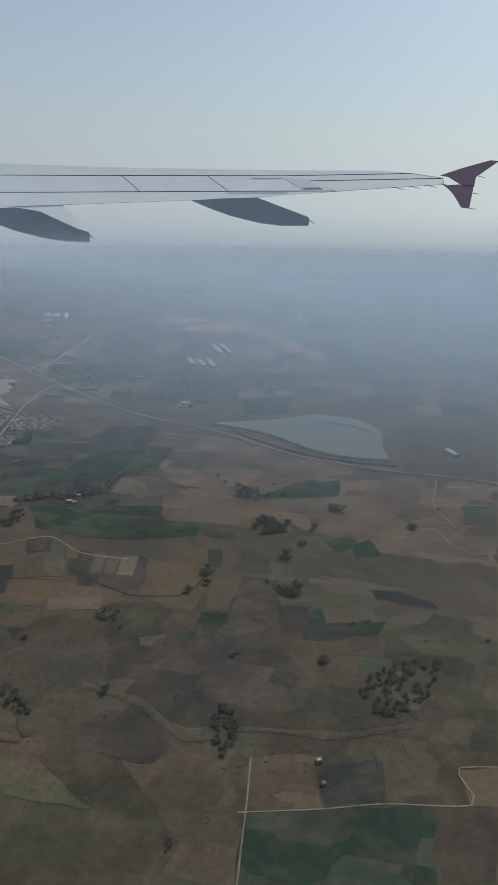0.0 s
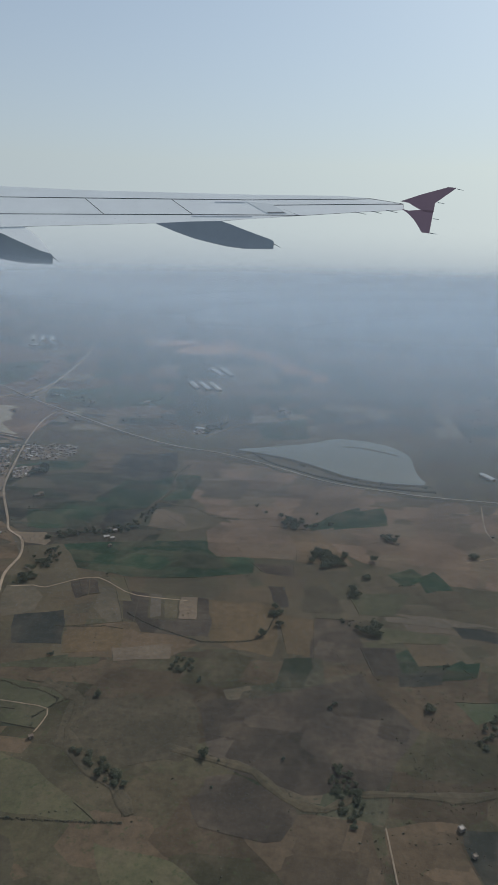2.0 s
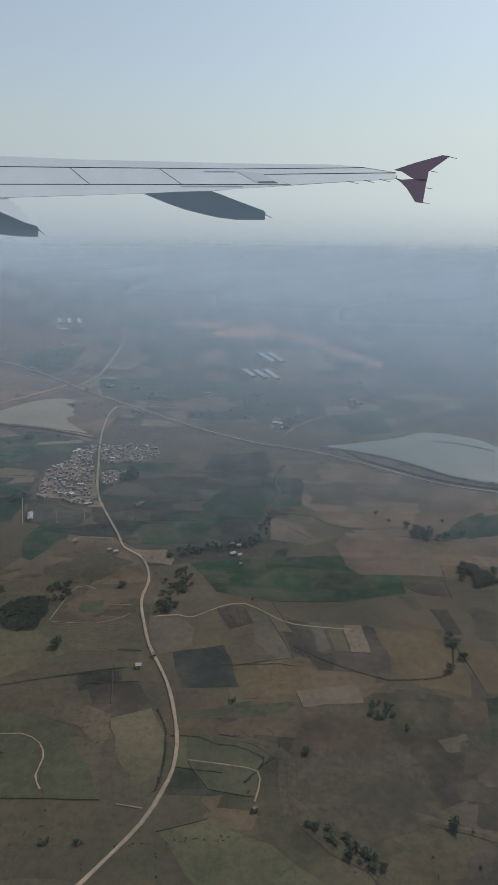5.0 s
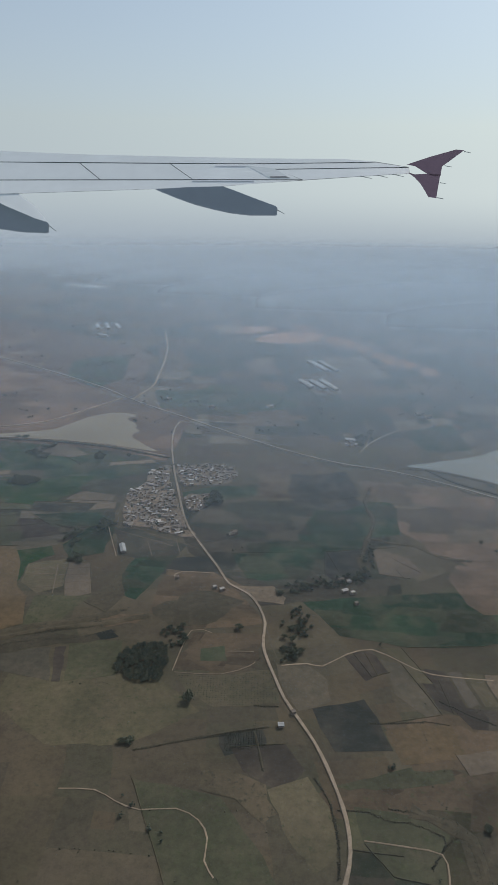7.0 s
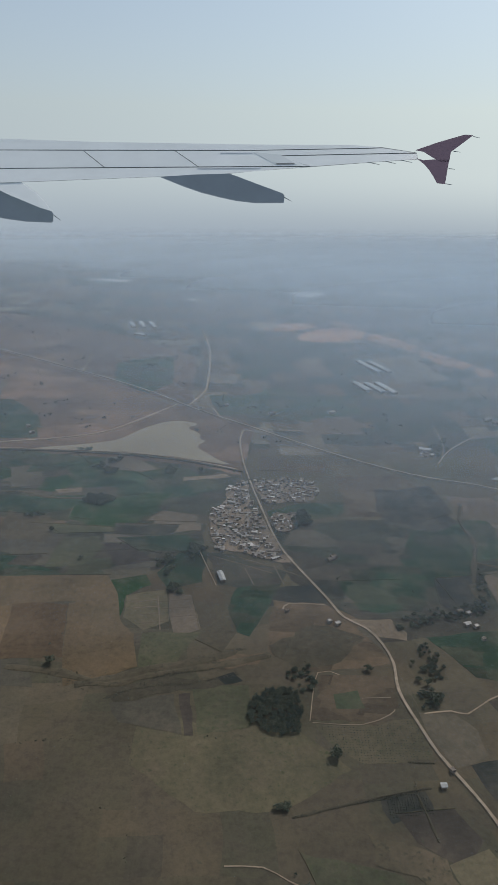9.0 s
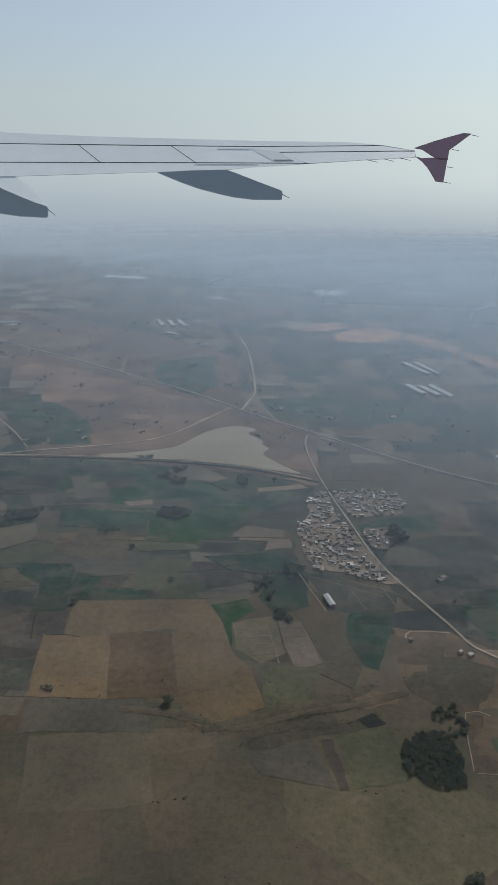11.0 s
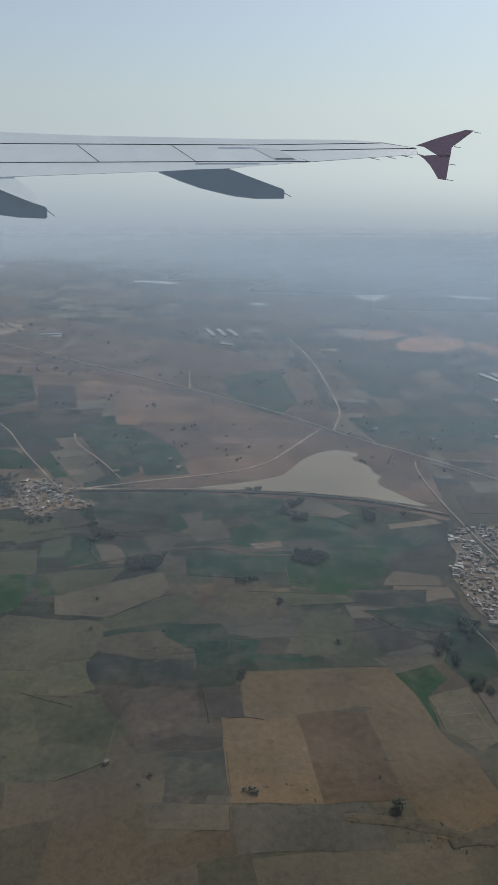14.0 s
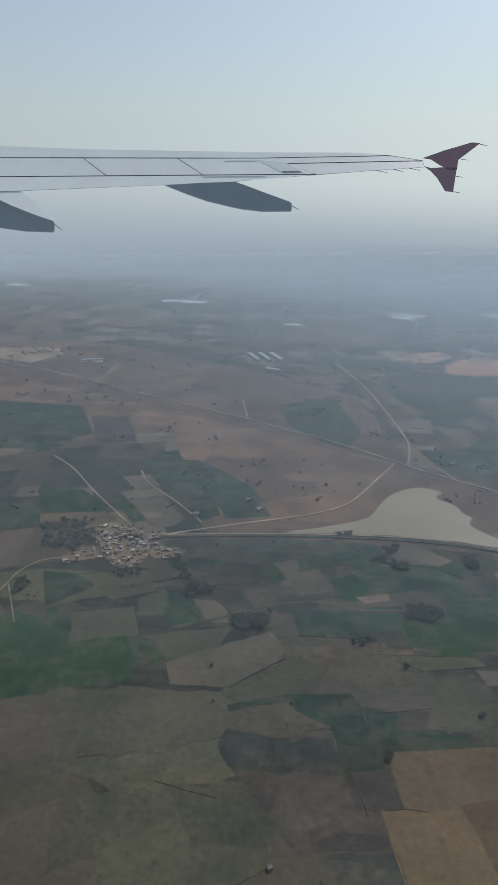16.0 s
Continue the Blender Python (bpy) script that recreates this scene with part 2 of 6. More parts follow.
GREEN = earth("green_crop", (0.016, 0.038, 0.024), (0.031, 0.055, 0.035), cells=0.04, other=(0.042, 0.050, 0.034), weeds=(0.04, 0.055, 0.032))
OLIVE = earth("olive_mixed_crops", (0.028, 0.037, 0.026), (0.056, 0.058, 0.042), patch=0.02, cells=0.035, other=(0.075, 0.064, 0.050), weeds=(0.02, 0.03, 0.02), weed_at=0.56)
PALEGREEN = earth("pale_green_crop", (0.040, 0.054, 0.034), (0.066, 0.080, 0.048), weeds=(0.03, 0.045, 0.028))
GREY = earth("grey_stubble", (0.090, 0.079, 0.064), (0.122, 0.107, 0.087))
SAND = earth("pale_bare_sand", (0.190, 0.150, 0.115), (0.260, 0.208, 0.160))
PINK = earth("pinkish_quarry_earth", (0.270, 0.150, 0.100), (0.370, 0.212, 0.145), patch=0.01)
TRACK = earth("packed_dirt_track", (0.290, 0.225, 0.165), (0.390, 0.305, 0.230), patch=0.05, weed_at=0.72)
FOOTWAY = earth("worn_dirt_path", (0.205, 0.162, 0.120), (0.280, 0.222, 0.168), patch=0.08, weed_at=0.62)
TARMAC = earth("dusty_tarmac", (0.230, 0.195, 0.160), (0.300, 0.255, 0.210), patch=0.05, weed_at=0.75)
BUND = earth("earth_bank", (0.066, 0.062, 0.048), (0.098, 0.086, 0.066), patch=0.08)
LOAM = earth("dark_reddish_loam", (0.050, 0.041, 0.030), (0.078, 0.061, 0.044), cells=0.03, other=(0.050, 0.050, 0.033), weed_at=0.56)
PALE_RED = earth("pale_reddish_soil", (0.115, 0.084, 0.064), (0.158, 0.117, 0.090), cells=0.035, other=(0.100, 0.084, 0.064))
LUSH = earth("lush_green_crop", (0.013, 0.038, 0.016), (0.024, 0.053, 0.024), weeds=(0.03, 0.06, 0.03))
HAMLET_EARTH = earth("orange_trodden_earth", (0.150, 0.110, 0.072), (0.210, 0.155, 0.102), patch=0.15, grain=0.6)
SLATE = earth("grey_green_young_crop", (0.036, 0.040, 0.033), (0.053, 0.056, 0.046), cells=0.04, other=(0.072, 0.064, 0.054))
SCRUBLAND = earth("rough_scrub_ground", (0.062, 0.055, 0.038), (0.084, 0.071, 0.050), grain=0.4, weeds=(0.044, 0.044, 0.030), weed_at=0.54)
SEDGE = earth("dry_sedge_grass", (0.072, 0.067, 0.043), (0.098, 0.088, 0.057), weed_at=0.58)
MOSS = earth("mossy_olive_grass", (0.058, 0.061, 0.038), (0.084, 0.083, 0.052), weed_at=0.56)
FALLOW = earth("grey_brown_fallow", (0.070, 0.064, 0.050), (0.098, 0.087, 0.066))
STRAW = earth("straw_coloured_dry_grass", (0.086, 0.076, 0.050), (0.114, 0.100, 0.066), weed_at=0.58)
MUD_WATER = water("silty_pond_water", (0.215, 0.180, 0.124), 0.5, 0.15)
VILLAGE_EARTH = earth("trodden_village_earth", (0.140, 0.108, 0.082), (0.215, 0.168, 0.128), patch=0.15, grain=0.6, weed_at=0.58)
# sky shine on far water is put into this pale base colour
FAR_SHINE_WATER = water("bright_far_water", (0.48, 0.50, 0.51), 0.4)
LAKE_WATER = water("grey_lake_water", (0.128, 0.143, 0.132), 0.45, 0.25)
PLASTER = varied("weathered_plaster", [(0.24, 0.18, 0.135), (0.33, 0.265, 0.205), (0.19, 0.138, 0.10), (0.29, 0.24, 0.195), (0.40, 0.335, 0.27)])
ROOFING = varied("roof_sheet_and_slab", [(0.15, 0.12, 0.096), (0.24, 0.205, 0.17), (0.10, 0.08, 0.064), (0.21, 0.175, 0.14), (0.14, 0.105, 0.08), (0.28, 0.25, 0.215), (0.17, 0.14, 0.115), (0.36, 0.33, 0.30), (0.52, 0.47, 0.42)])
TIN = varied("zinc_roof_sheet", [(0.25, 0.255, 0.25), (0.33, 0.335, 0.33)], 0.6, 0.1)
TIMBER = varied("old_door_timber", [(0.10, 0.07, 0.05), (0.14, 0.16, 0.18)])
BARK = varied("rough_bark", [(0.09, 0.07, 0.05), (0.13, 0.10, 0.08)], 0.95)
LEAF = leaves("dusty_leaves", (0.040, 0.052, 0.038), (0.074, 0.085, 0.062))
YOUNG = leaves("young_orchard_leaves", (0.018, 0.026, 0.018), (0.034, 0.042, 0.030))
SCRUB = leaves("dry_scrub_leaves", (0.042, 0.043, 0.031), (0.072, 0.065, 0.048))

# ---------------------------------------------------------------- helpers for shapes


def mesh_object(name, verts, faces, material, parent=None, smooth=False):
    me = bpy.data.meshes.new(name)
    me.from_pydata([tuple(v) for v in verts], [], faces)
    me.validate()
    me.materials.append(material)
    if smooth:
        me.polygons.foreach_set("use_smooth", [True] * len(me.polygons))
    me.update()
    ob = new(name, me)
    if parent:
        ob.parent = parent
    return ob


def part(name, bm, material, parent, label=""):
    me = bpy.data.meshes.new(name)
    bmesh.ops.recalc_face_normals(bm, faces=bm.faces)
    bm.to_mesh(me)
    bm.free()
    me.materials.append(material)
    ob = new(name, me)
    ob.parent = parent
    return tagged(ob, label)


def box(bm, x0, y0, z0, x1, y1, z1):
    m = Matrix.LocRotScale(((x0 + x1) / 2, (y0 + y1) / 2, (z0 + z1) / 2), None, (x1 - x0, y1 - y0, z1 - z0))
    bmesh.ops.create_cube(bm, size=1, matrix=m)


def clockwise(poly):
    return sum((b[0] - a[0]) * (b[1] + a[1]) for a, b in zip(poly, poly[1:] + poly[:1])) > 0


def softened(poly, rounds=2, jitter=0.0, seed=0):
    """Corner-cut outline, for shores and groves."""
    rng = random.Random(seed)
    for _ in range(rounds):
        out = []
        for a, b in zip(poly, poly[1:] + poly[:1]):
            d = math.dist(a, b) * jitter
            out.append((a[0] * 0.75 + b[0] * 0.25 + rng.uniform(-d, d), a[1] * 0.75 + b[1] * 0.25 + rng.uniform(-d, d)))
            out.append((a[0] * 0.25 + b[0] * 0.75 + rng.uniform(-d, d), a[1] * 0.25 + b[1] * 0.75 + rng.uniform(-d, d)))
        poly = out
    return poly


def slab(name, poly, z, material):
    """A sheet of ground with its own low edge."""
    z0 = z - 0.03
    poly = poly[::-1] if clockwise(poly) else poly
    k = len(poly)
    bm = bmesh.new()
    top = [bm.verts.new((x, y, z)) for x, y in poly]
    low = [bm.verts.new((x, y, z0)) for x, y in poly]
    f = bm.faces.new(top)
    f.normal_update()
    for i in range(k):
        bm.faces.new((low[i], low[(i + 1) % k], top[(i + 1) % k], top[i]))
    bmesh.ops.triangulate(bm, faces=[f], ngon_method="EAR_CLIP")
    me = bpy.data.meshes.new(name)
    bm.to_mesh(me)
    bm.free()
    me.materials.append(material)
    return new(name, me)


LEVEL = [0.215]


BUNDS = {"pale": ([], []), "dark": ([], [])}
bund_rng = random.Random(17)


def bund_along(a, b, shade, width):
    """A low narrow bank from a to b, of three strips."""
    verts, faces = BUNDS[shade]
    d = Vector((b[0] - a[0], b[1] - a[1])).normalized()
    n = max(2, int(math.dist(a, b) / 4))
    k = len(verts)
    for i in range(n + 1):
        x, y = a[0] + (b[0] - a[0]) * i / n, a[1] + (b[1] - a[1]) * i / n
        x, y = x + 0.5 * noise.noise((x / 9, y / 9, 2.2)), y + 0.5 * noise.noise((x / 9, y / 9, 8.8))
        w = width * bund_rng.uniform(0.5, 1.3)
        for s, z in ((-1, 0.33), (-0.4, 0.48), (0.4, 0.48), (1, 0.33)):
            verts.append((x - d.y * w * s, y + d.x * w * s, z))
    for i in range(n):
        for j in range(3):
            q = k + i * 4 + j
            faces.append((q, q + 4, q + 5, q + 1))


def field(material, poly, label, ragged=1.0):
    """A named field, its edges a little uneven."""
    LEVEL[0] += 0.0006
    ring = list(zip(poly, poly[1:] + poly[:1]))
    area = abs(sum(a[0] * b[1] - a[1] * b[0] for a, b in ring)) / 2
    if ragged <= 0.8 and area > 120:
        for a, b in ring:
            if bund_rng.random() < 0.2 and math.dist(a, b) > 8 and (a[1] + b[1]) / 2 < 760:
                bund_along(a, b, "pale" if bund_rng.random() < 0.4 else "dark", bund_rng.uniform(0.10, 0.2) * max(1.0, a[1] / 420))
    ragged = min(ragged, area / sum(math.dist(a, b) for a, b in ring) / 4)
    out = []
    for a, b in zip(poly, poly[1:] + poly[:1]):
        k = max(2, int(math.dist(a, b) / 5))
        for i in range(k):
            x, y = a[0] + (b[0] - a[0]) * i / k, a[1] + (b[1] - a[1]) * i / k
            out.append((x + ragged * (2.5 * noise.noise((x / 11, y / 11, 2.2)) + 1.2 * noise.noise((x / 3, y / 3, 5.2))), y + ragged * (2.5 * noise.noise((x / 11, y / 11, 8.8)) + 1.2 * noise.noise((x / 3, y / 3, 3.3)))))
    return tagged(slab("field", out, LEVEL[0], material), label, "field", kind="structure")


def spline(pts, step=6.0):
    """Points along a smooth line through pts."""
    out = []
    p = [pts[0]] + list(pts) + [pts[-1]]
    for a, b, c, d in zip(p, p[1:], p[2:], p[3:]):
        k = max(2, int(math.dist(b, c) / step))
        for i in range(k):
            t = i / k
            out.append(tuple(0.5 * (2 * b[j] + (c[j] - a[j]) * t + (2 * a[j] - 5 * b[j] + 4 * c[j] - d[j]) * t * t + (3 * b[j] - a[j] - 3 * c[j] + d[j]) * t ** 3) for j in (0, 1)))
    return out + [tuple(pts[-1])]


def ribbon(name, pts, width, z, material, label, category, crown=0.15, wobble=0.12, z0=0.1):
    """A road, track or bank: a smooth strip with a raised middle and sloping edges."""
    line = spline(pts)
    rng = random.Random(int(abs(pts[0][0]) * 7 + abs(pts[-1][1])))
    verts, faces = [], []
    w = width
    for i, p in enumerate(line):
        a, b = line[max(0, i - 1)], line[min(len(line) - 1, i + 1)]
        d = Vector((b[0] - a[0], b[1] - a[1])).normalized()
        nx, ny = -d.y, d.x
        w = width * (1 + rng.uniform(-wobble, wobble))
        for s, zz in ((-0.62, z0), (-0.5, z), (0, z + crown), (0.5, z), (0.62, z0)):
            verts.append((p[0] + nx * w * s, p[1] + ny * w * s, zz))
    for i in range(len(line) - 1):
        for j in range(4):
            k = i * 5 + j
            faces.append((k, k + 5, k + 6, k + 1))
    return tagged(mesh_object(name, verts, faces, material), label, category, kind="structure")


def within(poly, x, y):
    c = False
    for (x0, y0), (x1, y1) in zip(poly, poly[1:] + poly[:1]):
        if (y0 > y) != (y1 > y) and x < (x1 - x0) * (y - y0) / (y1 - y0) + x0:
            c = not c
    return c


def scattered(poly, count, gap, seed):
    rng = random.Random(seed)
    xs, ys = [p[0] for p in poly], [p[1] for p in poly]
    got = []
    for _ in range(count * 30):
        x, y = rng.uniform(min(xs), max(xs)), rng.uniform(min(ys), max(ys))
        if within(poly, x, y) and all((x - a) ** 2 + (y - b) ** 2 > gap * gap for a, b in got):
            got.append((x, y))
            if len(got) == count:
                break
    return got


# ---------------------------------------------------------------- ground
GRID = 24
# the sheet stops at y = 2000 to keep the wing in the camera's view
ground_verts = [(-9000 + 18000 * i / GRID, -6000 + 8000 * j / GRID, 0) for j in range(GRID + 1) for i in range(GRID + 1)]
ground_faces = [(j * (GRID + 1) + i, j * (GRID + 1) + i + 1, (j + 1) * (GRID + 1) + i + 1, (j + 1) * (GRID + 1) + i) for j in range(GRID) for i in range(GRID)]
ground_sheet = tagged(mesh_object("ground", ground_verts, ground_faces, GROUND), "dry brown farmland cut off in the haze", "ground", kind="structure")


HEDGES = []


def patchwork(seed, centre, size, turn, least, name="farmland"):
    """Many small fields, split again and again along the lie of the land."""
    rng = random.Random(seed)
    cells, todo = [], [(-size[0] / 2, -size[1] / 2, size[0] / 2, size[1] / 2)]
    c, s = math.cos(radians(turn)), math.sin(radians(turn))
    while todo:
        x0, y0, x1, y1 = todo.pop()
        w, h = x1 - x0, y1 - y0
        far = 1 + max(0, (y0 + size[1] / 2) / 900)
        if max(w, h) > least * far * rng.choice((0.8, 1.1, 1.6, 2.4, 3.2)):
            q = rng.uniform(0.35, 0.65)
            if w > h * rng.uniform(0.7, 1.5):
                todo += [(x0, y0, x0 + w * q, y1), (x0 + w * q, y0, x1, y1)]
            else:
                todo += [(x0, y0, x1, y0 + h * q), (x0, y0 + h * q, x1, y1)]
            continue
        g = -0.1
        z = 0.20 + rng.uniform(0, 0.01)
        quad = [(x0 + g, y0 + g), (x1 - g, y0 + g), (x1 - g, y1 - g), (x0 + g, y1 - g)]
        ring = []
        for (ax, ay), (bx, by) in zip(quad, quad[1:] + quad[:1]):
            for q in (0.0, 0.25, 0.5, 0.75):
                px, py = ax + (bx - ax) * q, ay + (by - ay) * q
                px, py = px + 60 * noise.noise((px / 330, py / 330, 1.3)) + 7 * noise.noise((px / 45, py / 45, 2.9)) + 0.7 * noise.noise((px / 9, py / 9, 4.1)), py + 60 * noise.noise((px / 330, py / 330, 7.7)) + 7 * noise.noise((px / 45, py / 45, 6.1)) + 0.7 * noise.noise((px / 9, py / 9, 9.4))
                ring.append((centre[0] + px * c - py * s, centre[1] + px * s + py * c, z))
        cells.append(ring)
    # the plots that the flight passes nearest are pieces of their own
    cells.sort(key=lambda r: (r[0][0] + 230) ** 2 * 0.35 + (r[0][1] - 330) ** 2)
    for ring in cells[:290]:
        o = Vector(ring[0])
        p = mesh_object("plot", [Vector(v) - o for v in ring], [tuple(range(len(ring)))], PLOTS, ground_sheet)
        p.location = o
    HEDGES.extend(r for r in cells if r[0][1] < 1500 and abs(r[0][0] + 200) < 1100 and rng.random() < (0.22 if r[0][1] < 700 else 0.5))
    for far, material in ((False, NEAR_PATCHES), (True, PATCHES)):
        verts, faces = [], []
        for ring in cells[290:]:
            if (ring[0][1] > 620) == far:
                faces.append(tuple(range(len(verts), len(verts) + len(ring))))
                verts += ring
        tagged(mesh_object(name, verts, faces, material), "patchwork of small fallow and green fields", "farmland", kind="stuff")


patchwork(11, (-250, 1060), (3900, 2000), 4, 13)

# ---------------------------------------------------------------- lakes and banks
LAKES = []


def lake(poly, z, material, label, seed):
    """A sheet of water with an uneven edge."""
    LAKES.append(poly)
    return tagged(slab("water", softened(poly, 1, 0.03, seed + 1), z, material), label, "lake", kind="structure")


lake([(-42, 576), (-12, 584), (14, 591), (34, 599), (44, 607), (56, 613), (70, 610), (84, 605), (97, 596), (106, 584), (112, 566), (110, 545), (106, 520), (109, 499), (98, 499), (87, 500), (67, 504), (46, 517), (30, 534), (18, 546), (-2, 559), (-24, 571)], 0.60, LAKE_WATER, "pale grey reservoir behind a low earth dam", 5)
lake([(-399, 646), (-361, 652), (-334, 659), (-324, 670), (-311, 690), (-293, 706), (-276, 709), (-260, 698), (-274, 690), (-260, 677), (-261, 662), (-255, 657), (-264, 646), (-258, 635), (-245, 617), (-235, 606), (-259, 615), (-288, 626), (-314, 633), (-348, 639), (-383, 643)], 0.60, MUD_WATER, "silty yellow-grey pond behind a tree-lined bank", 6)

# ---------------------------------------------------------------- fields
field(LOAM, [(-159, 274), (-66, 287), (-9, 280), (52, 278), (134, 291), (125, 207), (79, 139), (-92, 134)], "dark reddish loam of the eastern fields", 3.0)
field(PALE_RED, [(-86, 549), (-24, 538), (37, 502), (92, 471), (179, 453), (142, 336), (87, 345), (46, 367), (8, 388), (-23, 411), (-62, 445)], "pale reddish bare fields below the reservoir", 3.0)
field(FALLOW, [(-31, 563), (3, 602), (62, 633), (98, 630), (127, 581), (116, 506), (112, 473), (73, 483), (28, 506), (-2, 526)], "bare grey mud round the reservoir")
field(PLAIN, [(-437, 631), (-444, 683), (-277, 761), (-209, 697), (-230, 586)], "bare trodden ground round the pond")
field(PLAIN, [(-757, 1087), (-591, 1003), (-503, 956), (-413, 874), (-327, 794), (-288, 754), (-311, 720), (-337, 690), (-360, 676), (-390, 667), (-408, 705), (-461, 767), (-472, 841), (-550, 843), (-667, 865)], "bare dry grass plain beside the pond road")
field(PLAIN, [(-852, 1325), (-542, 1194), (-366, 1052), (-267, 942), (-268, 750), (-365, 820), (-491, 923), (-763, 1104)], "dry grazing land with sparse bushes")
field(OLIVE, [(-583, 612), (-457, 632), (-376, 633), (-272, 610), (-226, 586), (-257, 511), (-256, 479), (-288, 457), (-379, 458), (-396, 435), (-494, 434)], "mixed olive and green smallholdings below the pond")
field(SLATE, [(-202, 458), (-210, 504), (-156, 511), (-93, 496), (-101, 428), (-113, 400), (-150, 396), (-174, 402), (-189, 428)], "mixed olive crops beside the village road")
field(OLIVE, [(-231, 509), (-99, 519), (-81, 470), (-89, 399), (-182, 389)], "mixed olive crops")
field(OLIVE, [(-429, 577), (-326, 603), (-269, 576), (-282, 513), (-286, 472), (-392, 464)], "mixed olive smallholdings")
field(OLIVE, [(-47, 260), (14, 272), (22, 232), (6, 193), (-30, 199), (-45, 217)], "dull olive scrub land")
field(GREEN, [(-104, 516), (-66, 510), (-72, 465), (-99, 461), (-112, 485)], "dark green crop below the road")
field(DARK, [(-133, 560), (-103, 559), (-87, 509), (-108, 496), (-139, 512)], "dark bare wet field below the highway")
field(BROWN, [(-157, 583), (-110, 585), (-95, 568), (-103, 559), (-133, 560), (-138, 519), (-159, 520)], "grey-brown fallow field")
field(SLATE, [(-201, 456), (-178, 464), (-136, 459), (-136, 409), (-177, 408), (-189, 428)], "olive crop beside the village road")
field(GREEN, [(-122, 501), (-100, 496), (-93, 461), (-105, 438), (-132, 436), (-139, 463)], "dark green crop")
field(GREEN, [(-370, 632), (-316, 621), (-272, 601), (-240, 569), (-274, 551), (-302, 552), (-352, 569)], "green crops below the pond bank")
field(TAN, [(-290, 519), (-260, 514), (-259, 505), (-281, 502), (-293, 510)], "pale tan threshed field")
field(DARK, [(-230, 439), (-193, 441), (-189, 424), (-229, 422)], "dark wet field below the village")
field(GREEN, [(-214, 530), (-180, 542), (-158, 541), (-166, 520), (-189, 517), (-213, 522)], "green plot inside the village")
field(GREEN, [(-171, 456), (-133, 460), (-132, 432), (-143, 414), (-173, 415)], "dark green field")
field(BROWN, [(-220, 427), (-193, 424), (-175, 408), (-169, 374), (-204, 370), (-226, 385)], "reddish dry ground with tracks")
field(TAN, [(-182, 410), (-160, 408), (-154, 396), (-157, 392), (-172, 395)], "pale bare earth by the road bend")
field(BROWN, [(-204, 368), (-171, 367), (-172, 348), (-185, 339), (-211, 342)], "bare reddish farmyard enclosure")
field(PALEGREEN, [(-200, 357), (-188, 358), (-188, 347), (-200, 347)], "small green square plot")
field(STRAW, [(-210, 339), (-190, 337), (-166, 341), (-165, 319), (-194, 317), (-204, 326)], "pale ground planted with rows of saplings")
field(DARK, [(-191, 303), (-173, 305), (-173, 295), (-189, 293)], "dark bed of young plants in rows")
field(SEDGE, [(-285, 348), (-239, 340), (-214, 333), (-199, 315), (-233, 298), (-261, 301), (-286, 322)], "dry brown fallow land")
field(TAN, [(-272, 586), (-240, 591), (-236, 585), (-262, 580), (-273, 579)], "pale tan field beside the village")
field(GREEN, [(-477, 640), (-408, 640), (-363, 631), (-365, 604), (-388, 598), (-411, 612), (-471, 607)], "green crops below the pond bank")
field(GREEN, [(-559, 550), (-529, 561), (-491, 557), (-486, 524), (-521, 514), (-550, 513)], "deep green field")
field(GREEN, [(-471, 579), (-456, 581), (-448, 552), (-470, 547)], "deep green square plot")
field(GREEN, [(-598, 711), (-533, 715), (-518, 698), (-551, 673), (-587, 665)], "dark green field north of the hamlet")
field(TAN, [(-509, 745), (-482, 749), (-474, 729), (-499, 718)], "pale tan plots")
field(GREEN, [(-694, 961), (-564, 924), (-545, 845), (-584, 811), (-651, 811)], "green field on the plain")
field(UMBER, [(-58, 252), (-26, 257), (13, 270), (31, 236), (9, 207), (-19, 205), (-51, 219)], "dark brown ploughed land")
field(ORANGE, [(-57, 330), (-20, 329), (-21, 300), (-26, 283), (-49, 292)], "ochre fallow field")
field(GREEN, [(62, 357), (74, 364), (78, 344), (63, 341)], "small green plot")
field(GREEN, [(27, 442), (64, 455), (61, 426), (24, 418)], "green plot below the reservoir")
field(TAN, [(43, 315), (63, 316), (67, 301), (43, 303)], "pale tan stubble")
field(DARK, [(66, 310), (96, 301), (99, 291), (68, 299)], "dark strip field")
field(GREEN, [(30, 284), (40, 290), (41, 269), (33, 268)], "dark green strip")
field(GREEN, [(36, 267), (62, 282), (65, 272), (44, 264)], "dark green strip")
field(GREEN, [(6, 169), (70, 174), (62, 138), (4, 137)], "deep green field with pale bunds")
field(DARK, [(32, 191), (55, 194), (55, 175), (32, 172)], "dark blue-grey wet plot")
field(BROWN, [(7, 192), (31, 193), (31, 172), (7, 170)], "dull brown plot")
field(ORANGE, [(83, 190), (115, 194), (108, 177), (82, 175)], "ochre plot with pale bunds")
field(BROWN, [(-48, 198), (3, 194), (4, 155), (-17, 158)], "dull dry scrub land")
field(PALEGREEN, [(145, 420), (166, 416), (157, 384), (138, 391)], "pale grey-green plot")
field(FALLOW, [(-164, 344), (-149, 343), (-143, 333), (-143, 320), (-158, 314), (-164, 334)], "grey-brown fallow beside the road", 0.6)
field(UMBER, [(-131, 349), (-121, 350), (-119, 334), (-125, 332)], "dark brown ploughed strip", 0.6)
field(FALLOW, [(-115, 346), (-106, 343), (-97, 310), (-104, 309), (-113, 323)], "grey fallow strip", 0.6)
field(UMBER, [(-100, 335), (-92, 331), (-92, 310), (-98, 313)], "dark brown ploughed strip", 0.6)
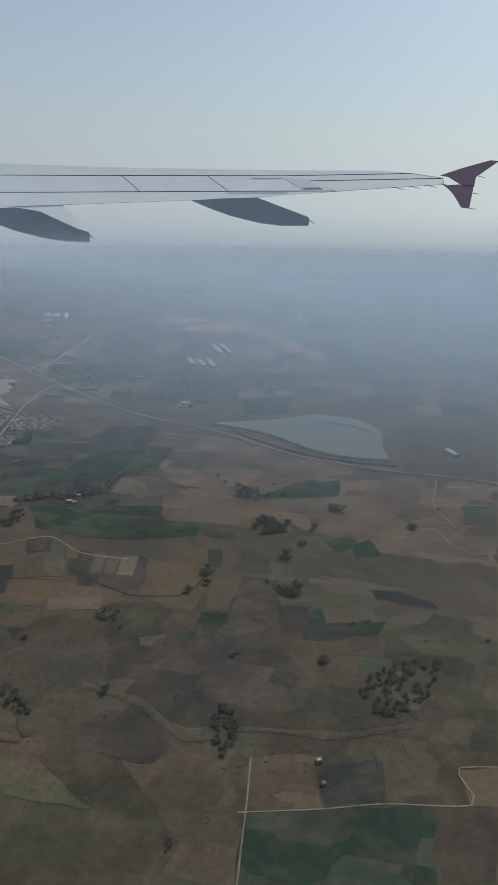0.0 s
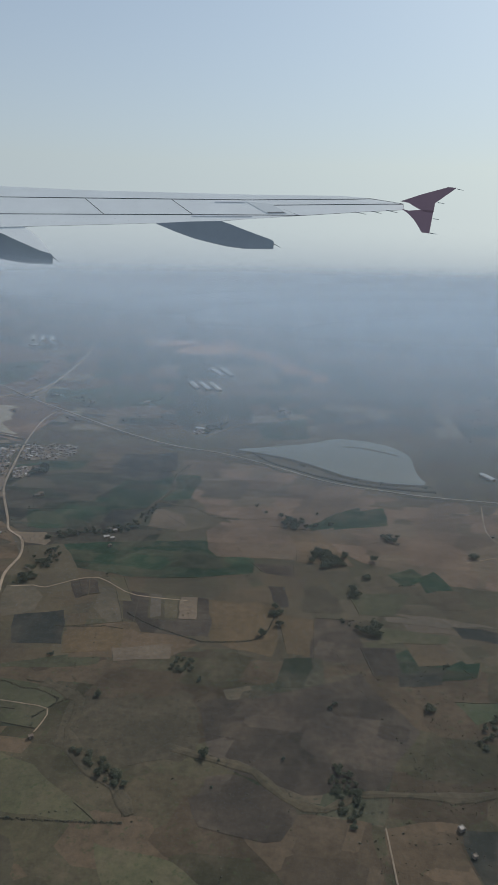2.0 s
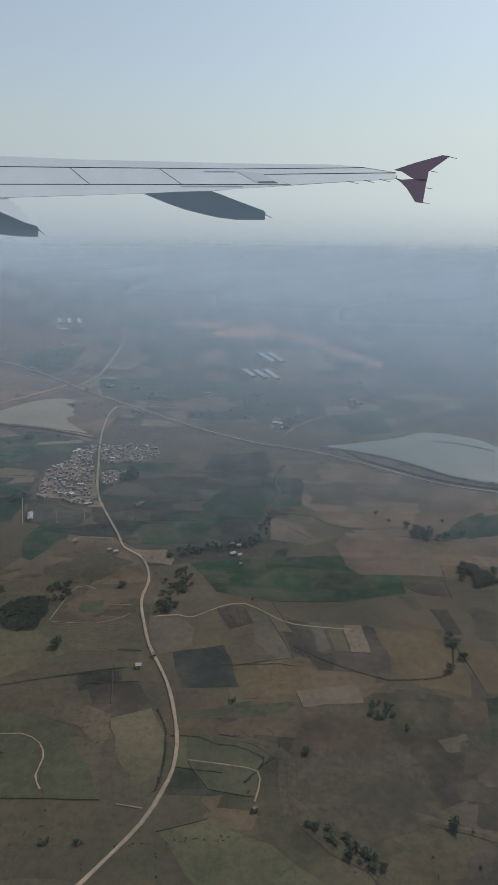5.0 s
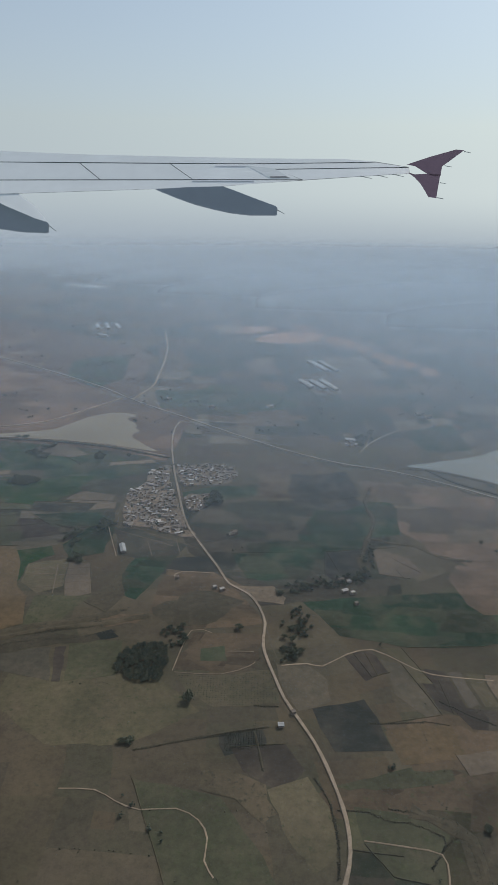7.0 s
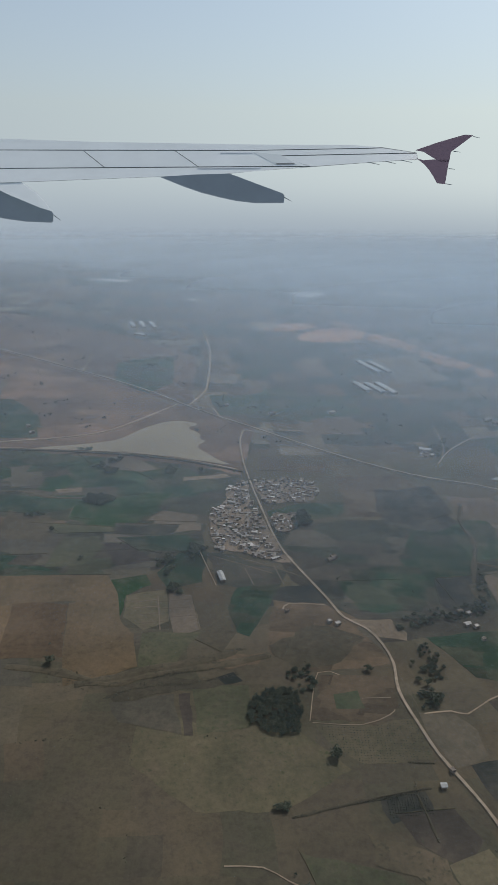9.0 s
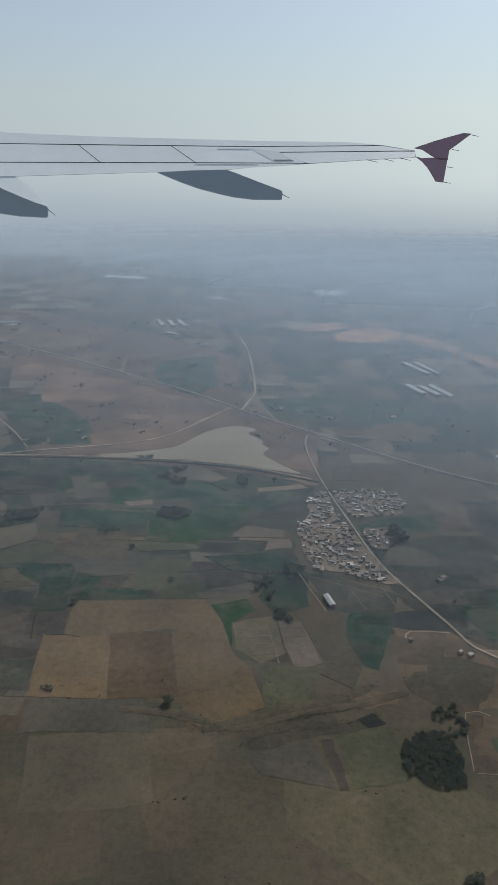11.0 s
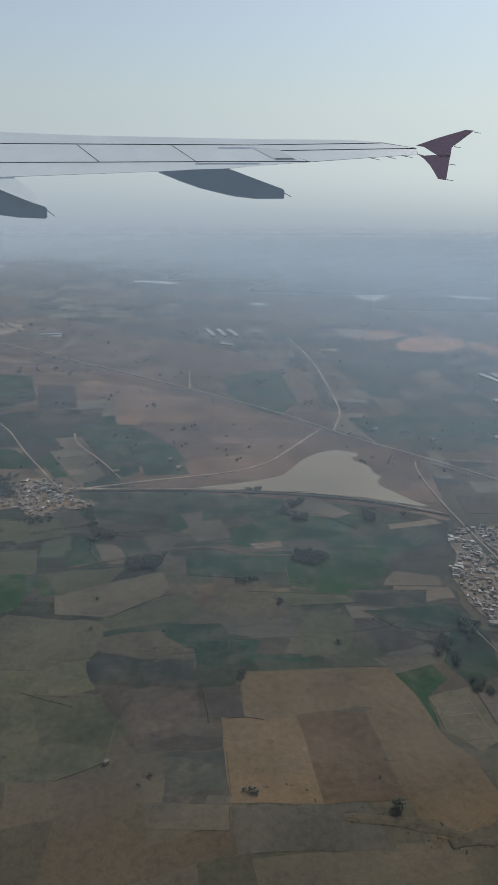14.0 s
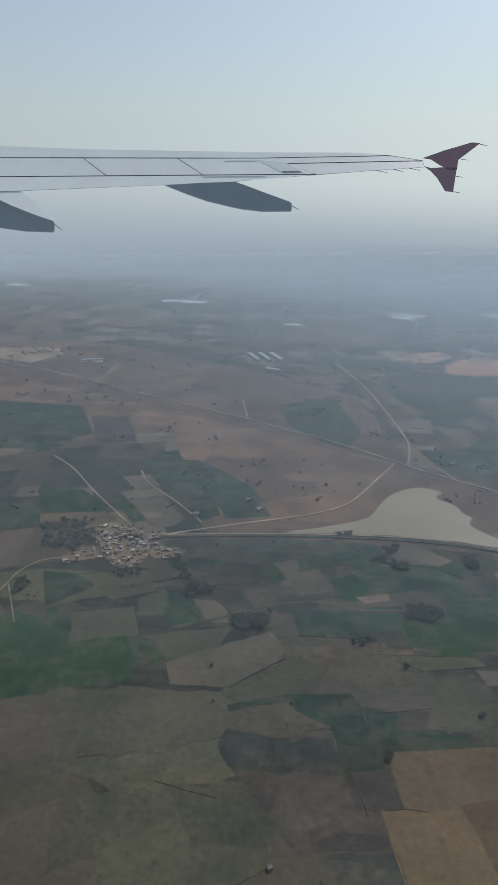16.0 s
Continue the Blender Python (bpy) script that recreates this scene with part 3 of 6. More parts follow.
field(MOSS, [(-149, 277), (-129, 281), (-101, 288), (-104, 277), (-124, 274), (-144, 275)], "dull olive grassland", 0.6)
field(MOSS, [(-146, 266), (-136, 265), (-116, 256), (-122, 248), (-125, 246), (-137, 250), (-148, 252)], "olive green pasture", 0.6)
field(OLIVE, [(-148, 251), (-131, 248), (-124, 245), (-125, 238), (-151, 239)], "darker olive pasture below a track", 0.6)
field(MOSS, [(-224, 283), (-199, 276), (-192, 273), (-177, 249), (-173, 238), (-209, 240)], "dark olive grassland", 0.6)
field(UMBER, [(-187, 296), (-165, 297), (-159, 283), (-169, 274), (-183, 284)], "dark brown ploughed plot beside a farmhouse", 0.6)
field(STRAW, [(-174, 276), (-159, 280), (-152, 268), (-153, 248), (-162, 243), (-170, 259)], "straw-coloured stubble beside the road", 0.6)
field(BROWN, [(-129, 267), (-117, 267), (-119, 259), (-130, 260)], "dry brown plot", 0.6)
field(FALLOW, [(-163, 344), (-170, 384), (-179, 402), (-172, 402), (-167, 375)], "grey trodden ground beside the road", 0.6)
field(BROWN, [(-124, 306), (-98, 310), (-71, 305), (-60, 292), (-74, 281), (-117, 282)], "warm brown fallow field", 0.6)
field(UMBER, [(-71, 313), (-53, 313), (-55, 299), (-70, 299)], "dark brown ploughed plot", 0.6)
field(UMBER, [(-31, 371), (-7, 371), (-8, 355), (-25, 360)], "dark brown ploughed plot", 0.6)
field(MOSS, [(-144, 268), (-110, 260), (-117, 249), (-120, 237), (-136, 241), (-143, 253)], "olive pasture between road and track", 0.6)
field(MOSS, [(-153, 225), (-136, 229), (-116, 219), (-97, 202), (-88, 194), (-136, 201)], "olive grassland", 0.6)
field(GREY, [(39, 320), (69, 315), (89, 307), (59, 309)], "pale stubble strip", 0.6)
field(GREEN, [(33, 276), (71, 280), (66, 268), (30, 267)], "dark green strip", 0.6)
field(BROWN, [(-18, 422), (14, 415), (28, 368), (-5, 374), (-8, 398)], "light brown bare field", 0.6)
field(MOSS, [(-506, 444), (-476, 450), (-452, 440), (-433, 430), (-436, 410), (-454, 403), (-491, 406)], "dark olive grassland", 0.6)
field(FALLOW, [(-360, 564), (-347, 570), (-321, 569), (-320, 557), (-347, 554)], "grey fallow strip", 0.8)
field(MOSS, [(-335, 475), (-313, 472), (-310, 455), (-335, 456)], "dull green plot", 0.8)
field(GREY, [(-320, 502), (-304, 499), (-301, 490), (-318, 491)], "pale stubble plot", 0.8)
field(UMBER, [(-318, 491), (-296, 487), (-288, 468), (-310, 465)], "dark brown plot", 0.8)
field(GREY, [(-312, 463), (-285, 469), (-286, 462), (-308, 457)], "pale stubble strip", 0.8)
field(FALLOW, [(-404, 595), (-380, 599), (-375, 574), (-397, 570)], "grey-brown fallow plot", 0.8)
field(LUSH, [(-583, 563), (-555, 568), (-528, 555), (-521, 538), (-507, 508), (-529, 502), (-565, 502)], "deep green crop south of the hamlet", 0.8)
field(MOSS, [(-591, 608), (-544, 611), (-500, 603), (-473, 588), (-531, 574), (-584, 587)], "dull green plots beside the hamlet", 0.8)
field(UMBER, [(-552, 893), (-516, 892), (-502, 820), (-539, 816)], "grey-brown ploughed plot on the plain", 0.8)
field(GREEN, [(-360, 914), (-313, 942), (-300, 885), (-310, 847), (-357, 849)], "green fields beside the north road", 0.8)
field(GREEN, [(-226, 778), (-174, 808), (-192, 739), (-233, 732)], "green fields beyond the highway", 0.8)
field(TAN, [(-253, 842), (-220, 836), (-222, 824), (-253, 831)], "pale tan strip", 0.8)
field(BROWN, [(-249, 904), (-219, 903), (-223, 857), (-250, 864)], "reddish brown plot beside the north road", 0.8)
field(GREEN, [(-220, 882), (-182, 895), (-186, 843), (-222, 844)], "green plot beside the north road", 0.8)
field(TAN, [(-316, 952), (-307, 952), (-309, 944), (-317, 944)], "pale threshing floor", 0.8)
field(TAN, [(-350, 934), (-337, 934), (-338, 927), (-350, 927)], "pale threshing floor", 0.8)
field(GREEN, [(-195, 809), (-164, 802), (-139, 761), (-159, 704), (-197, 724)], "green fields beyond the junction", 0.8)
field(BROWN, [(-194, 609), (-162, 608), (-164, 591), (-196, 592)], "reddish dry plot", 0.8)
field(UMBER, [(-212, 623), (-193, 619), (-198, 596), (-215, 596)], "grey-brown plot", 0.8)
field(GREEN, [(-362, 901), (-294, 944), (-291, 828), (-316, 791), (-355, 835)], "dull green scrub fields", 0.8)
# fields seen from the later and the first part of the flight
field(GREEN, [(-611, 909), (-568, 917), (-554, 881), (-568, 850), (-565, 818), (-592, 819)], "green field far out on the plain", 2)
field(OLIVE, [(-535, 812), (-498, 817), (-496, 759), (-524, 761)], "dull olive field on the plain", 1.5)
field(GREEN, [(-485, 796), (-465, 798), (-461, 776), (-480, 774)], "small green plot on the plain", 1.5)
field(LUSH, [(-572, 723), (-539, 723), (-519, 697), (-518, 685), (-564, 685)], "green crop beyond the hamlet", 0.5)
field(BROWN, [(-564, 685), (-518, 685), (-508, 674), (-511, 668), (-561, 671)], "brown fallow strip beside the hamlet", 0.5)
field(FALLOW, [(-503, 703), (-477, 707), (-462, 671), (-470, 659), (-481, 657), (-488, 671)], "grey-brown fallow plot beside the pond road", 0.5)
field(LUSH, [(-519, 707), (-508, 713), (-488, 669), (-498, 667), (-506, 683)], "narrow deep green strip", 0.5)
field(GREY, [(-510, 717), (-496, 721), (-480, 722), (-477, 707), (-503, 703)], "pale stubble plot", 0.5)
field(TAN, [(-492, 680), (-480, 683), (-477, 674), (-489, 672)], "pale tan threshing plot", 0.5)
field(GREEN, [(-489, 747), (-461, 761), (-444, 723), (-436, 674), (-450, 666), (-469, 704)], "green crop beside a dirt track", 0.5)
field(GREEN, [(-441, 734), (-421, 729), (-404, 686), (-400, 669), (-432, 668), (-438, 697)], "green crop above the pond road", 0.5)
field(FALLOW, [(-445, 708), (-439, 707), (-429, 695), (-436, 690)], "grey strip between green crops", 0.5)
field(OLIVE, [(-477, 643), (-407, 636), (-411, 606), (-434, 611), (-468, 624)], "olive crops below the road", 0.5)
field(FALLOW, [(-409, 606), (-391, 611), (-395, 579), (-406, 583)], "grey-brown fallow plot", 0.5)
field(LUSH, [(-414, 610), (-406, 604), (-401, 589), (-411, 583)], "narrow deep green plot", 0.5)
field(GREEN, [(-548, 609), (-527, 604), (-515, 591), (-521, 585), (-541, 573)], "dark green crop below the hamlet", 0.5)
field(MOSS, [(-527, 604), (-483, 606), (-478, 582), (-504, 575), (-515, 591)], "dull green plot below the hamlet", 0.5)
field(PALEGREEN, [(-488, 577), (-474, 584), (-471, 567), (-475, 559), (-489, 560)], "bright yellow-green crop", 0.5)
field(MOSS, [(-524, 566), (-490, 569), (-488, 542), (-523, 541)], "thin green crop", 0.5)
field(LUSH, [(-525, 540), (-495, 543), (-489, 526), (-489, 511), (-501, 506), (-517, 511)], "deep green field", 0.5)
field(LUSH, [(-540, 571), (-531, 569), (-524, 540), (-519, 511), (-528, 511)], "deep green field edge", 0.5)
field(MOSS, [(-489, 542), (-437, 546), (-446, 529), (-473, 522), (-480, 539)], "thin olive crop", 0.5)
field(LUSH, [(-476, 566), (-460, 566), (-453, 552), (-457, 548), (-470, 550)], "small deep green field", 0.5)
field(FALLOW, [(-458, 572), (-445, 571), (-436, 556), (-436, 548), (-451, 552)], "grey fallow plot", 0.5)
field(GREEN, [(-444, 573), (-430, 577), (-423, 563), (-432, 554), (-439, 559)], "green plot beside a grove", 0.5)
field(LUSH, [(-488, 540), (-480, 537), (-475, 522), (-480, 519)], "small dark green plot", 0.5)
field(FALLOW, [(-473, 520), (-417, 541), (-412, 524), (-418, 514), (-446, 501), (-470, 505)], "grey-brown fallow field", 0.5)
field(MOSS, [(-446, 501), (-416, 513), (-405, 519), (-390, 502), (-406, 495), (-439, 490)], "dark olive crop", 0.5)
field(SEDGE, [(-527, 506), (-502, 505), (-446, 499), (-439, 488), (-449, 472), (-471, 465), (-495, 463), (-518, 465)], "straw-coloured dry grass", 1.5)
field(MOSS, [(-518, 464), (-494, 462), (-471, 465), (-449, 471), (-445, 450), (-470, 447), (-492, 446)], "dull olive grassland", 1.5)
field(BROWN, [(-399, 525), (-368, 527), (-345, 518), (-355, 503), (-374, 499), (-399, 505)], "reddish bare hump of ground", 1.5)
field(FALLOW, [(-390, 502), (-359, 513), (-347, 503), (-351, 479), (-379, 478)], "grey-brown fallow field", 0.5)
field(GREEN, [(-444, 489), (-420, 493), (-387, 492), (-383, 484), (-384, 471), (-400, 474), (-423, 478), (-444, 476)], "dark green crop", 0.5)
field(SCRUBLAND, [(-447, 482), (-405, 476), (-404, 467), (-424, 469), (-444, 473)], "rough ground dark with dry scrub", 1.5)
field(UMBER, [(-445, 452), (-400, 446), (-399, 429), (-389, 427), (-390, 414), (-422, 414), (-441, 433)], "dull brown fallow field", 1.0)
field(DARK, [(-450, 468), (-444, 472), (-430, 470), (-433, 455), (-447, 454)], "dark wet plot", 1.5)
field(DARK, [(-426, 467), (-401, 467), (-402, 448), (-426, 450)], "dark wet plot", 1.5)
field(GREEN, [(-400, 474), (-381, 483), (-368, 477), (-379, 454), (-383, 448), (-400, 447), (-400, 459)], "deep green field beside the ploughed land", 0.5)
field(UMBER, [(-399, 446), (-381, 448), (-381, 439), (-380, 429), (-389, 429), (-399, 430)], "dark brown ploughed plot", 0.3)
field(MOSS, [(-470, 447), (-442, 447), (-428, 424), (-435, 417), (-462, 422)], "dull olive field", 1.0)
field(SLATE, [(-414, 413), (-389, 413), (-389, 389), (-413, 390), (-413, 406)], "grey-green young crop", 0.5)
field(FALLOW, [(-419, 391), (-389, 388), (-390, 378), (-418, 381)], "grey-brown fallow field", 0.5)
field(GREY, [(-335, 626), (-309, 620), (-292, 601), (-305, 595), (-336, 604)], "pale grey plots below the pond bank", 0.5)
field(GREEN, [(-404, 559), (-381, 557), (-341, 557), (-339, 540), (-367, 530), (-403, 535)], "green crop", 0.5)
field(LUSH, [(-374, 587), (-361, 592), (-353, 579), (-358, 567), (-365, 563), (-379, 568)], "rounded deep green plot", 1.0)
field(TAN, [(-364, 567), (-345, 570), (-345, 563), (-360, 561)], "pale tan plot", 0.5)
field(LUSH, [(-346, 541), (-315, 555), (-296, 559), (-279, 558), (-295, 526), (-306, 508), (-329, 512), (-347, 523)], "broad deep green field", 0.5)
field(MOSS, [(-370, 518), (-317, 511), (-313, 504), (-350, 503)], "thin green strip", 0.5)
field(SLATE, [(-315, 516), (-272, 512), (-278, 499), (-314, 502)], "dark grey-green strip", 0.5)
field(MOSS, [(-345, 498), (-323, 500), (-318, 484), (-328, 466), (-350, 464)], "dull green plot", 0.5)
field(GREEN, [(-385, 471), (-350, 464), (-334, 456), (-350, 455), (-378, 455)], "dark green strip beside the ploughed land", 0.5)
field(TAN, [(-292, 524), (-285, 532), (-261, 525), (-262, 516), (-295, 518)], "pale tan threshed plots", 0.5)
field(LUSH, [(-346, 540), (-290, 547), (-287, 532), (-295, 523), (-332, 521), (-345, 525)], "broad deep green field", 0.5)
field(GREEN, [(-312, 497), (-267, 499), (-257, 480), (-296, 480)], "green crop beside the village", 0.5)
field(FALLOW, [(-317, 461), (-288, 461), (-287, 455), (-310, 450)], "pale fallow strip", 0.5)
field(LUSH, [(-310, 450), (-290, 454), (-286, 444), (-299, 435), (-300, 405), (-305, 433)], "deep green field beside the ploughed land", 0.5)
field(GREEN, [(-272, 479), (-254, 478), (-258, 446), (-277, 439), (-284, 456)], "green plot below the village", 0.5)
field(SLATE, [(-257, 478), (-237, 474), (-229, 464), (-208, 456), (-213, 443), (-238, 440), (-250, 443), (-252, 465)], "watered grey-green plots below the village", 0.5)
field(GREEN, [(-238, 440), (-213, 443), (-234, 397), (-240, 401), (-245, 421)], "dark green field", 0.5)
field(STRAW, [(-299, 435), (-277, 439), (-275, 411), (-288, 404), (-298, 416)], "pale stubble plots divided by low banks", 0.5)
field(TAN, [(-276, 435), (-264, 434), (-261, 419), (-259, 404), (-272, 399), (-275, 416)], "warm tan stubble with pale bunds", 0.5)
field(MOSS, [(-288, 402), (-259, 402), (-270, 379), (-287, 375), (-288, 386)], "dull olive field", 0.5)
field(SCRUBLAND, [(-245, 421), (-240, 401), (-248, 386), (-261, 396)], "rough dark ground", 0.5)
field(SLATE, [(-413, 413), (-389, 411), (-388, 391), (-409, 394)], "grey-green young crop", 0.5)
field(FALLOW, [(-388, 388), (-340, 385), (-333, 366), (-388, 370)], "grey-brown fallow field", 0.5)
field(STUBBLE, [(-380, 456), (-312, 455), (-304, 437), (-299, 411), (-293, 402), (-314, 398), (-326, 431), (-357, 429), (-358, 426), (-372, 427), (-380, 429)], "brown stubble field with fine rows", 0.3)
field(ORANGE, [(-390, 430), (-372, 427), (-358, 427), (-355, 386), (-389, 389)], "ochre ploughed field with fine furrows", 0.3)
field(RUST, [(-358, 429), (-342, 430), (-329, 427), (-327, 404), (-324, 385), (-355, 386)], "red-brown ploughed field", 0.3)
field(ORANGE, [(-329, 429), (-317, 430), (-314, 400), (-292, 402), (-288, 378), (-298, 373), (-320, 366), (-324, 385)], "ochre fallow field with a few bushes", 0.3)
field(SCRUBLAND, [(-109, 254), (-59, 257), (-56, 232), (-61, 221), (-91, 219), (-113, 230)], "brown scrubby grazing land", 2)
field(GREEN, [(-145, 393), (-119, 396), (-61, 400), (-30, 376), (-31, 360), (-62, 354), (-99, 354), (-131, 364)], "broad green irrigated crop", 0.5)
field(PALE_RED, [(-59, 416), (-49, 428), (-9, 420), (-3, 390), (-5, 376), (-52, 379), (-58, 389)], "pale reddish bare field", 0.5)
field(DARK, [(-124, 445), (-99, 447), (-103, 415), (-119, 411)], "dark wet field", 0.5)
field(TAN, [(-86, 436), (-73, 420), (-84, 413), (-87, 424)], "pale tan plot", 0.5)
field(GREEN, [(-182, 444), (-143, 445), (-137, 419), (-173, 415)], "green crop beside the road", 0.5)
field(DARK, [(-152, 316), (-128, 320), (-123, 292), (-146, 292)], "dark slate-coloured wet field beside the road", 0.5)
field(ORANGE, [(-124, 302), (-107, 307), (-96, 304), (-95, 287), (-121, 285)], "ochre bare field", 0.5)
field(UMBER, [(-127, 351), (-118, 352), (-113, 337), (-122, 334)], "dark brown ploughed strip", 0.5)
field(STRAW, [(-111, 354), (-103, 354), (-95, 329), (-103, 329)], "straw-coloured strip", 0.5)
field(UMBER, [(-96, 339), (-87, 337), (-85, 314), (-69, 311), (-70, 300), (-88, 302), (-94, 318)], "dark brown ploughed field", 0.5)
field(GREY, [(-86, 336), (-80, 336), (-79, 316), (-84, 314)], "grey stubble strip", 0.5)
field(STRAW, [(-78, 335), (-71, 334), (-71, 314), (-77, 314)], "straw-coloured strip", 0.5)
field(TAN, [(-70, 334), (-62, 333), (-61, 312), (-70, 313)], "pale tan strip", 0.5)
field(UMBER, [(-62, 333), (-56, 331), (-54, 312), (-60, 313)], "dark brown strip", 0.5)
field(ORANGE, [(-53, 328), (-28, 328), (-25, 313), (-27, 295), (-54, 295)], "ochre fallow field", 0.5)
field(ORANGE, [(-20, 318), (-2, 313), (-6, 282), (-18, 286)], "ochre fallow field", 0.5)
field(UMBER, [(-23, 345), (-14, 345), (-14, 325), (-21, 326)], "dark brown ploughed strip", 0.5)
field(UMBER, [(-1, 315), (18, 313), (19, 286), (11, 278), (-8, 282)], "dark brown ploughed field", 0.5)
field(OLIVE, [(-20, 282), (-3, 282), (-3, 263), (-25, 261)], "dark olive field", 0.5)
field(TAN, [(-99, 289), (-72, 292), (-72, 281), (-97, 279)], "pale tan plots", 0.5)
field(GREEN, [(7, 424), (24, 438), (48, 456), (48, 438), (40, 425), (9, 416)], "green plot below the reservoir", 1.0)
field(SCRUBLAND, [(-5, 345), (6, 350), (15, 323), (11, 318), (-8, 320)], "rough dark ground", 1.5)
field(MOSS, [(19, 339), (53, 339), (40, 317), (22, 318)], "dull green plot", 0.5)
field(GREEN, [(45, 359), (62, 366), (67, 353), (52, 347)], "rounded green plot", 1.0)
field(GREY, [(34, 317), (67, 312), (65, 306), (35, 312)], "pale stubble strip", 0.5)
field(MOSS, [(25, 308), (63, 300), (60, 294), (27, 294)], "dull green strip", 0.5)
field(UMBER, [(17, 290), (33, 290), (32, 270), (19, 270)], "dark brown ploughed strip", 0.5)
field(DARK, [(31, 272), (51, 273), (48, 264), (29, 262)], "dark green-grey wet plot", 0.5)
field(UMBER, [(-54, 253), (-23, 258), (-9, 256), (-11, 243), (-19, 234), (-49, 232)], "dark freshly ploughed field", 1.5)
field(UMBER, [(-53, 213), (-41, 214), (-25, 205), (-22, 198), (-29, 186), (-53, 191), (-58, 202)], "dark ploughed land beside a gully", 1.5)
field(MOSS, [(-88, 186), (-68, 183), (-46, 168), (-83, 170)], "dull green pasture", 1.5)
field(OLIVE, [(64, 240), (86, 251), (86, 240), (75, 222), (68, 209), (61, 221)], "dark olive scrub land", 1.5)
field(PALEGREEN, [(50, 253), (68, 252), (67, 242), (54, 240)], "pale green plot", 0.5)
field(SCRUBLAND, [(-302, 364), (-273, 370), (-242, 368), (-244, 363), (-272, 361), (-296, 355)], "rough gully dark with dry scrub", 1.5)
field(BROWN, [(-252, 384), (-227, 385), (-231, 377), (-247, 374)], "rusty bare ground", 1)
field(DARK, [(-251, 369), (-243, 372), (-239, 366), (-247, 363)], "small dark plot", 0.4)
field(MOSS, [(-262, 362), (-237, 363), (-238, 338), (-259, 336)], "dull olive field", 0.6)
field(UMBER, [(-268, 359), (-263, 359), (-261, 336), (-265, 336)], "dark brown strip", 0.5)
field(FALLOW, [(-299, 355), (-270, 359), (-266, 336), (-293, 344)], "grey-brown fallow field", 0.6)
field(DARK, [(-125, 444), (-98, 447), (-106, 414), (-124, 411), (-129, 420)], "dark wet field beside a stream", 0.4)
field(TAN, [(-95, 447), (-78, 450), (-72, 418), (-81, 414), (-98, 419)], "pale tan stubble plots", 0.4)
field(FALLOW, [(-94, 450), (-69, 453), (-62, 442), (-77, 437)], "grey fallow strip", 0.4)
field(DARK, [(-114, 560), (-89, 566), (-86, 523), (-109, 513)], "dark bare field below the highway", 0.4)
for pts in ([(-572, 792), (-552, 764), (-531, 721), (-509, 681), (-492, 651)], [(-496, 755), (-489, 731), (-467, 696), (-450, 664)], [(-558, 1017), (-546, 1060), (-538, 1107)], [(-249, 746), (-244, 728), (-243, 720)], [(-190, 684), (-159, 679)]):
    ribbon("track", pts, 1.0, 0.42, FOOTWAY, "pale dirt track across the plain", "track", 0.01, 0.2, 0.34)

for poly in ([(-199, 288), (-186, 284), (-175, 278), (-172, 264), (-177, 261), (-187, 272), (-199, 277)], [(-448, 484), (-417, 488), (-402, 472), (-429, 468)],
                            [(-390, 534), (-355, 523), (-358, 494), (-394, 500)], [(-226, 389), (-199, 405), (-177, 395), (-192, 375), (-214, 372)]):
    field(SCRUBLAND, poly, "rough ground dark with dry scrub", 2.0)
for poly in ([(-182, 1114), (-133, 1138), (-97, 1142), (-88, 1108), (-120, 1086), (-160, 1080)], [(-120, 1066), (-84, 1098), (-52, 1112), (-20, 1080), (-36, 1040), (-94, 1012), (-128, 1030)], [(-70, 1150), (-44, 1156), (-24, 1112), (-50, 1118)],
             [(-20, 1072), (10, 1042), (30, 992), (14, 960), (-6, 1000), (-30, 1030)], [(28, 975), (51, 948), (70, 905), (52, 880), (34, 905), (20, 945)], [(66, 892), (85, 880), (78, 850), (60, 852)]):
    field(PINK, poly, "pinkish bare quarry ground", 3.0)
field(SAND, [(-189, 1145), (-148, 1147), (-144, 1108), (-181, 1096)], "pale quarry spoil")
field(TAN, [(-257, 865), (-215, 864), (-217, 839), (-258, 842)], "pale tan strip field")
field(GREY, [(60, 740), (101, 735), (138, 716), (89, 706), (56, 714)], "pale flooded paddy strips")
field(SAND, [(-715, 1188), (-629, 1179), (-620, 1147), (-652, 1103), (-699, 1126)], "pale bare ground of a far settlement")
field(GREEN, [(-189, 783), (-104, 782), (-100, 723), (-179, 707)], "green fields beyond the highway")
field(GREEN, [(-253, 783), (-200, 773), (-201, 729), (-242, 724)], "green fields beside the north road")
field(GREEN, [(-17, 656), (33, 678), (30, 613), (-13, 601)], "green crop beyond the reservoir")
field(GREEN, [(-498, 776), (-447, 774), (-412, 724), (-401, 692), (-444, 683), (-477, 720)], "green field beside the pond road")

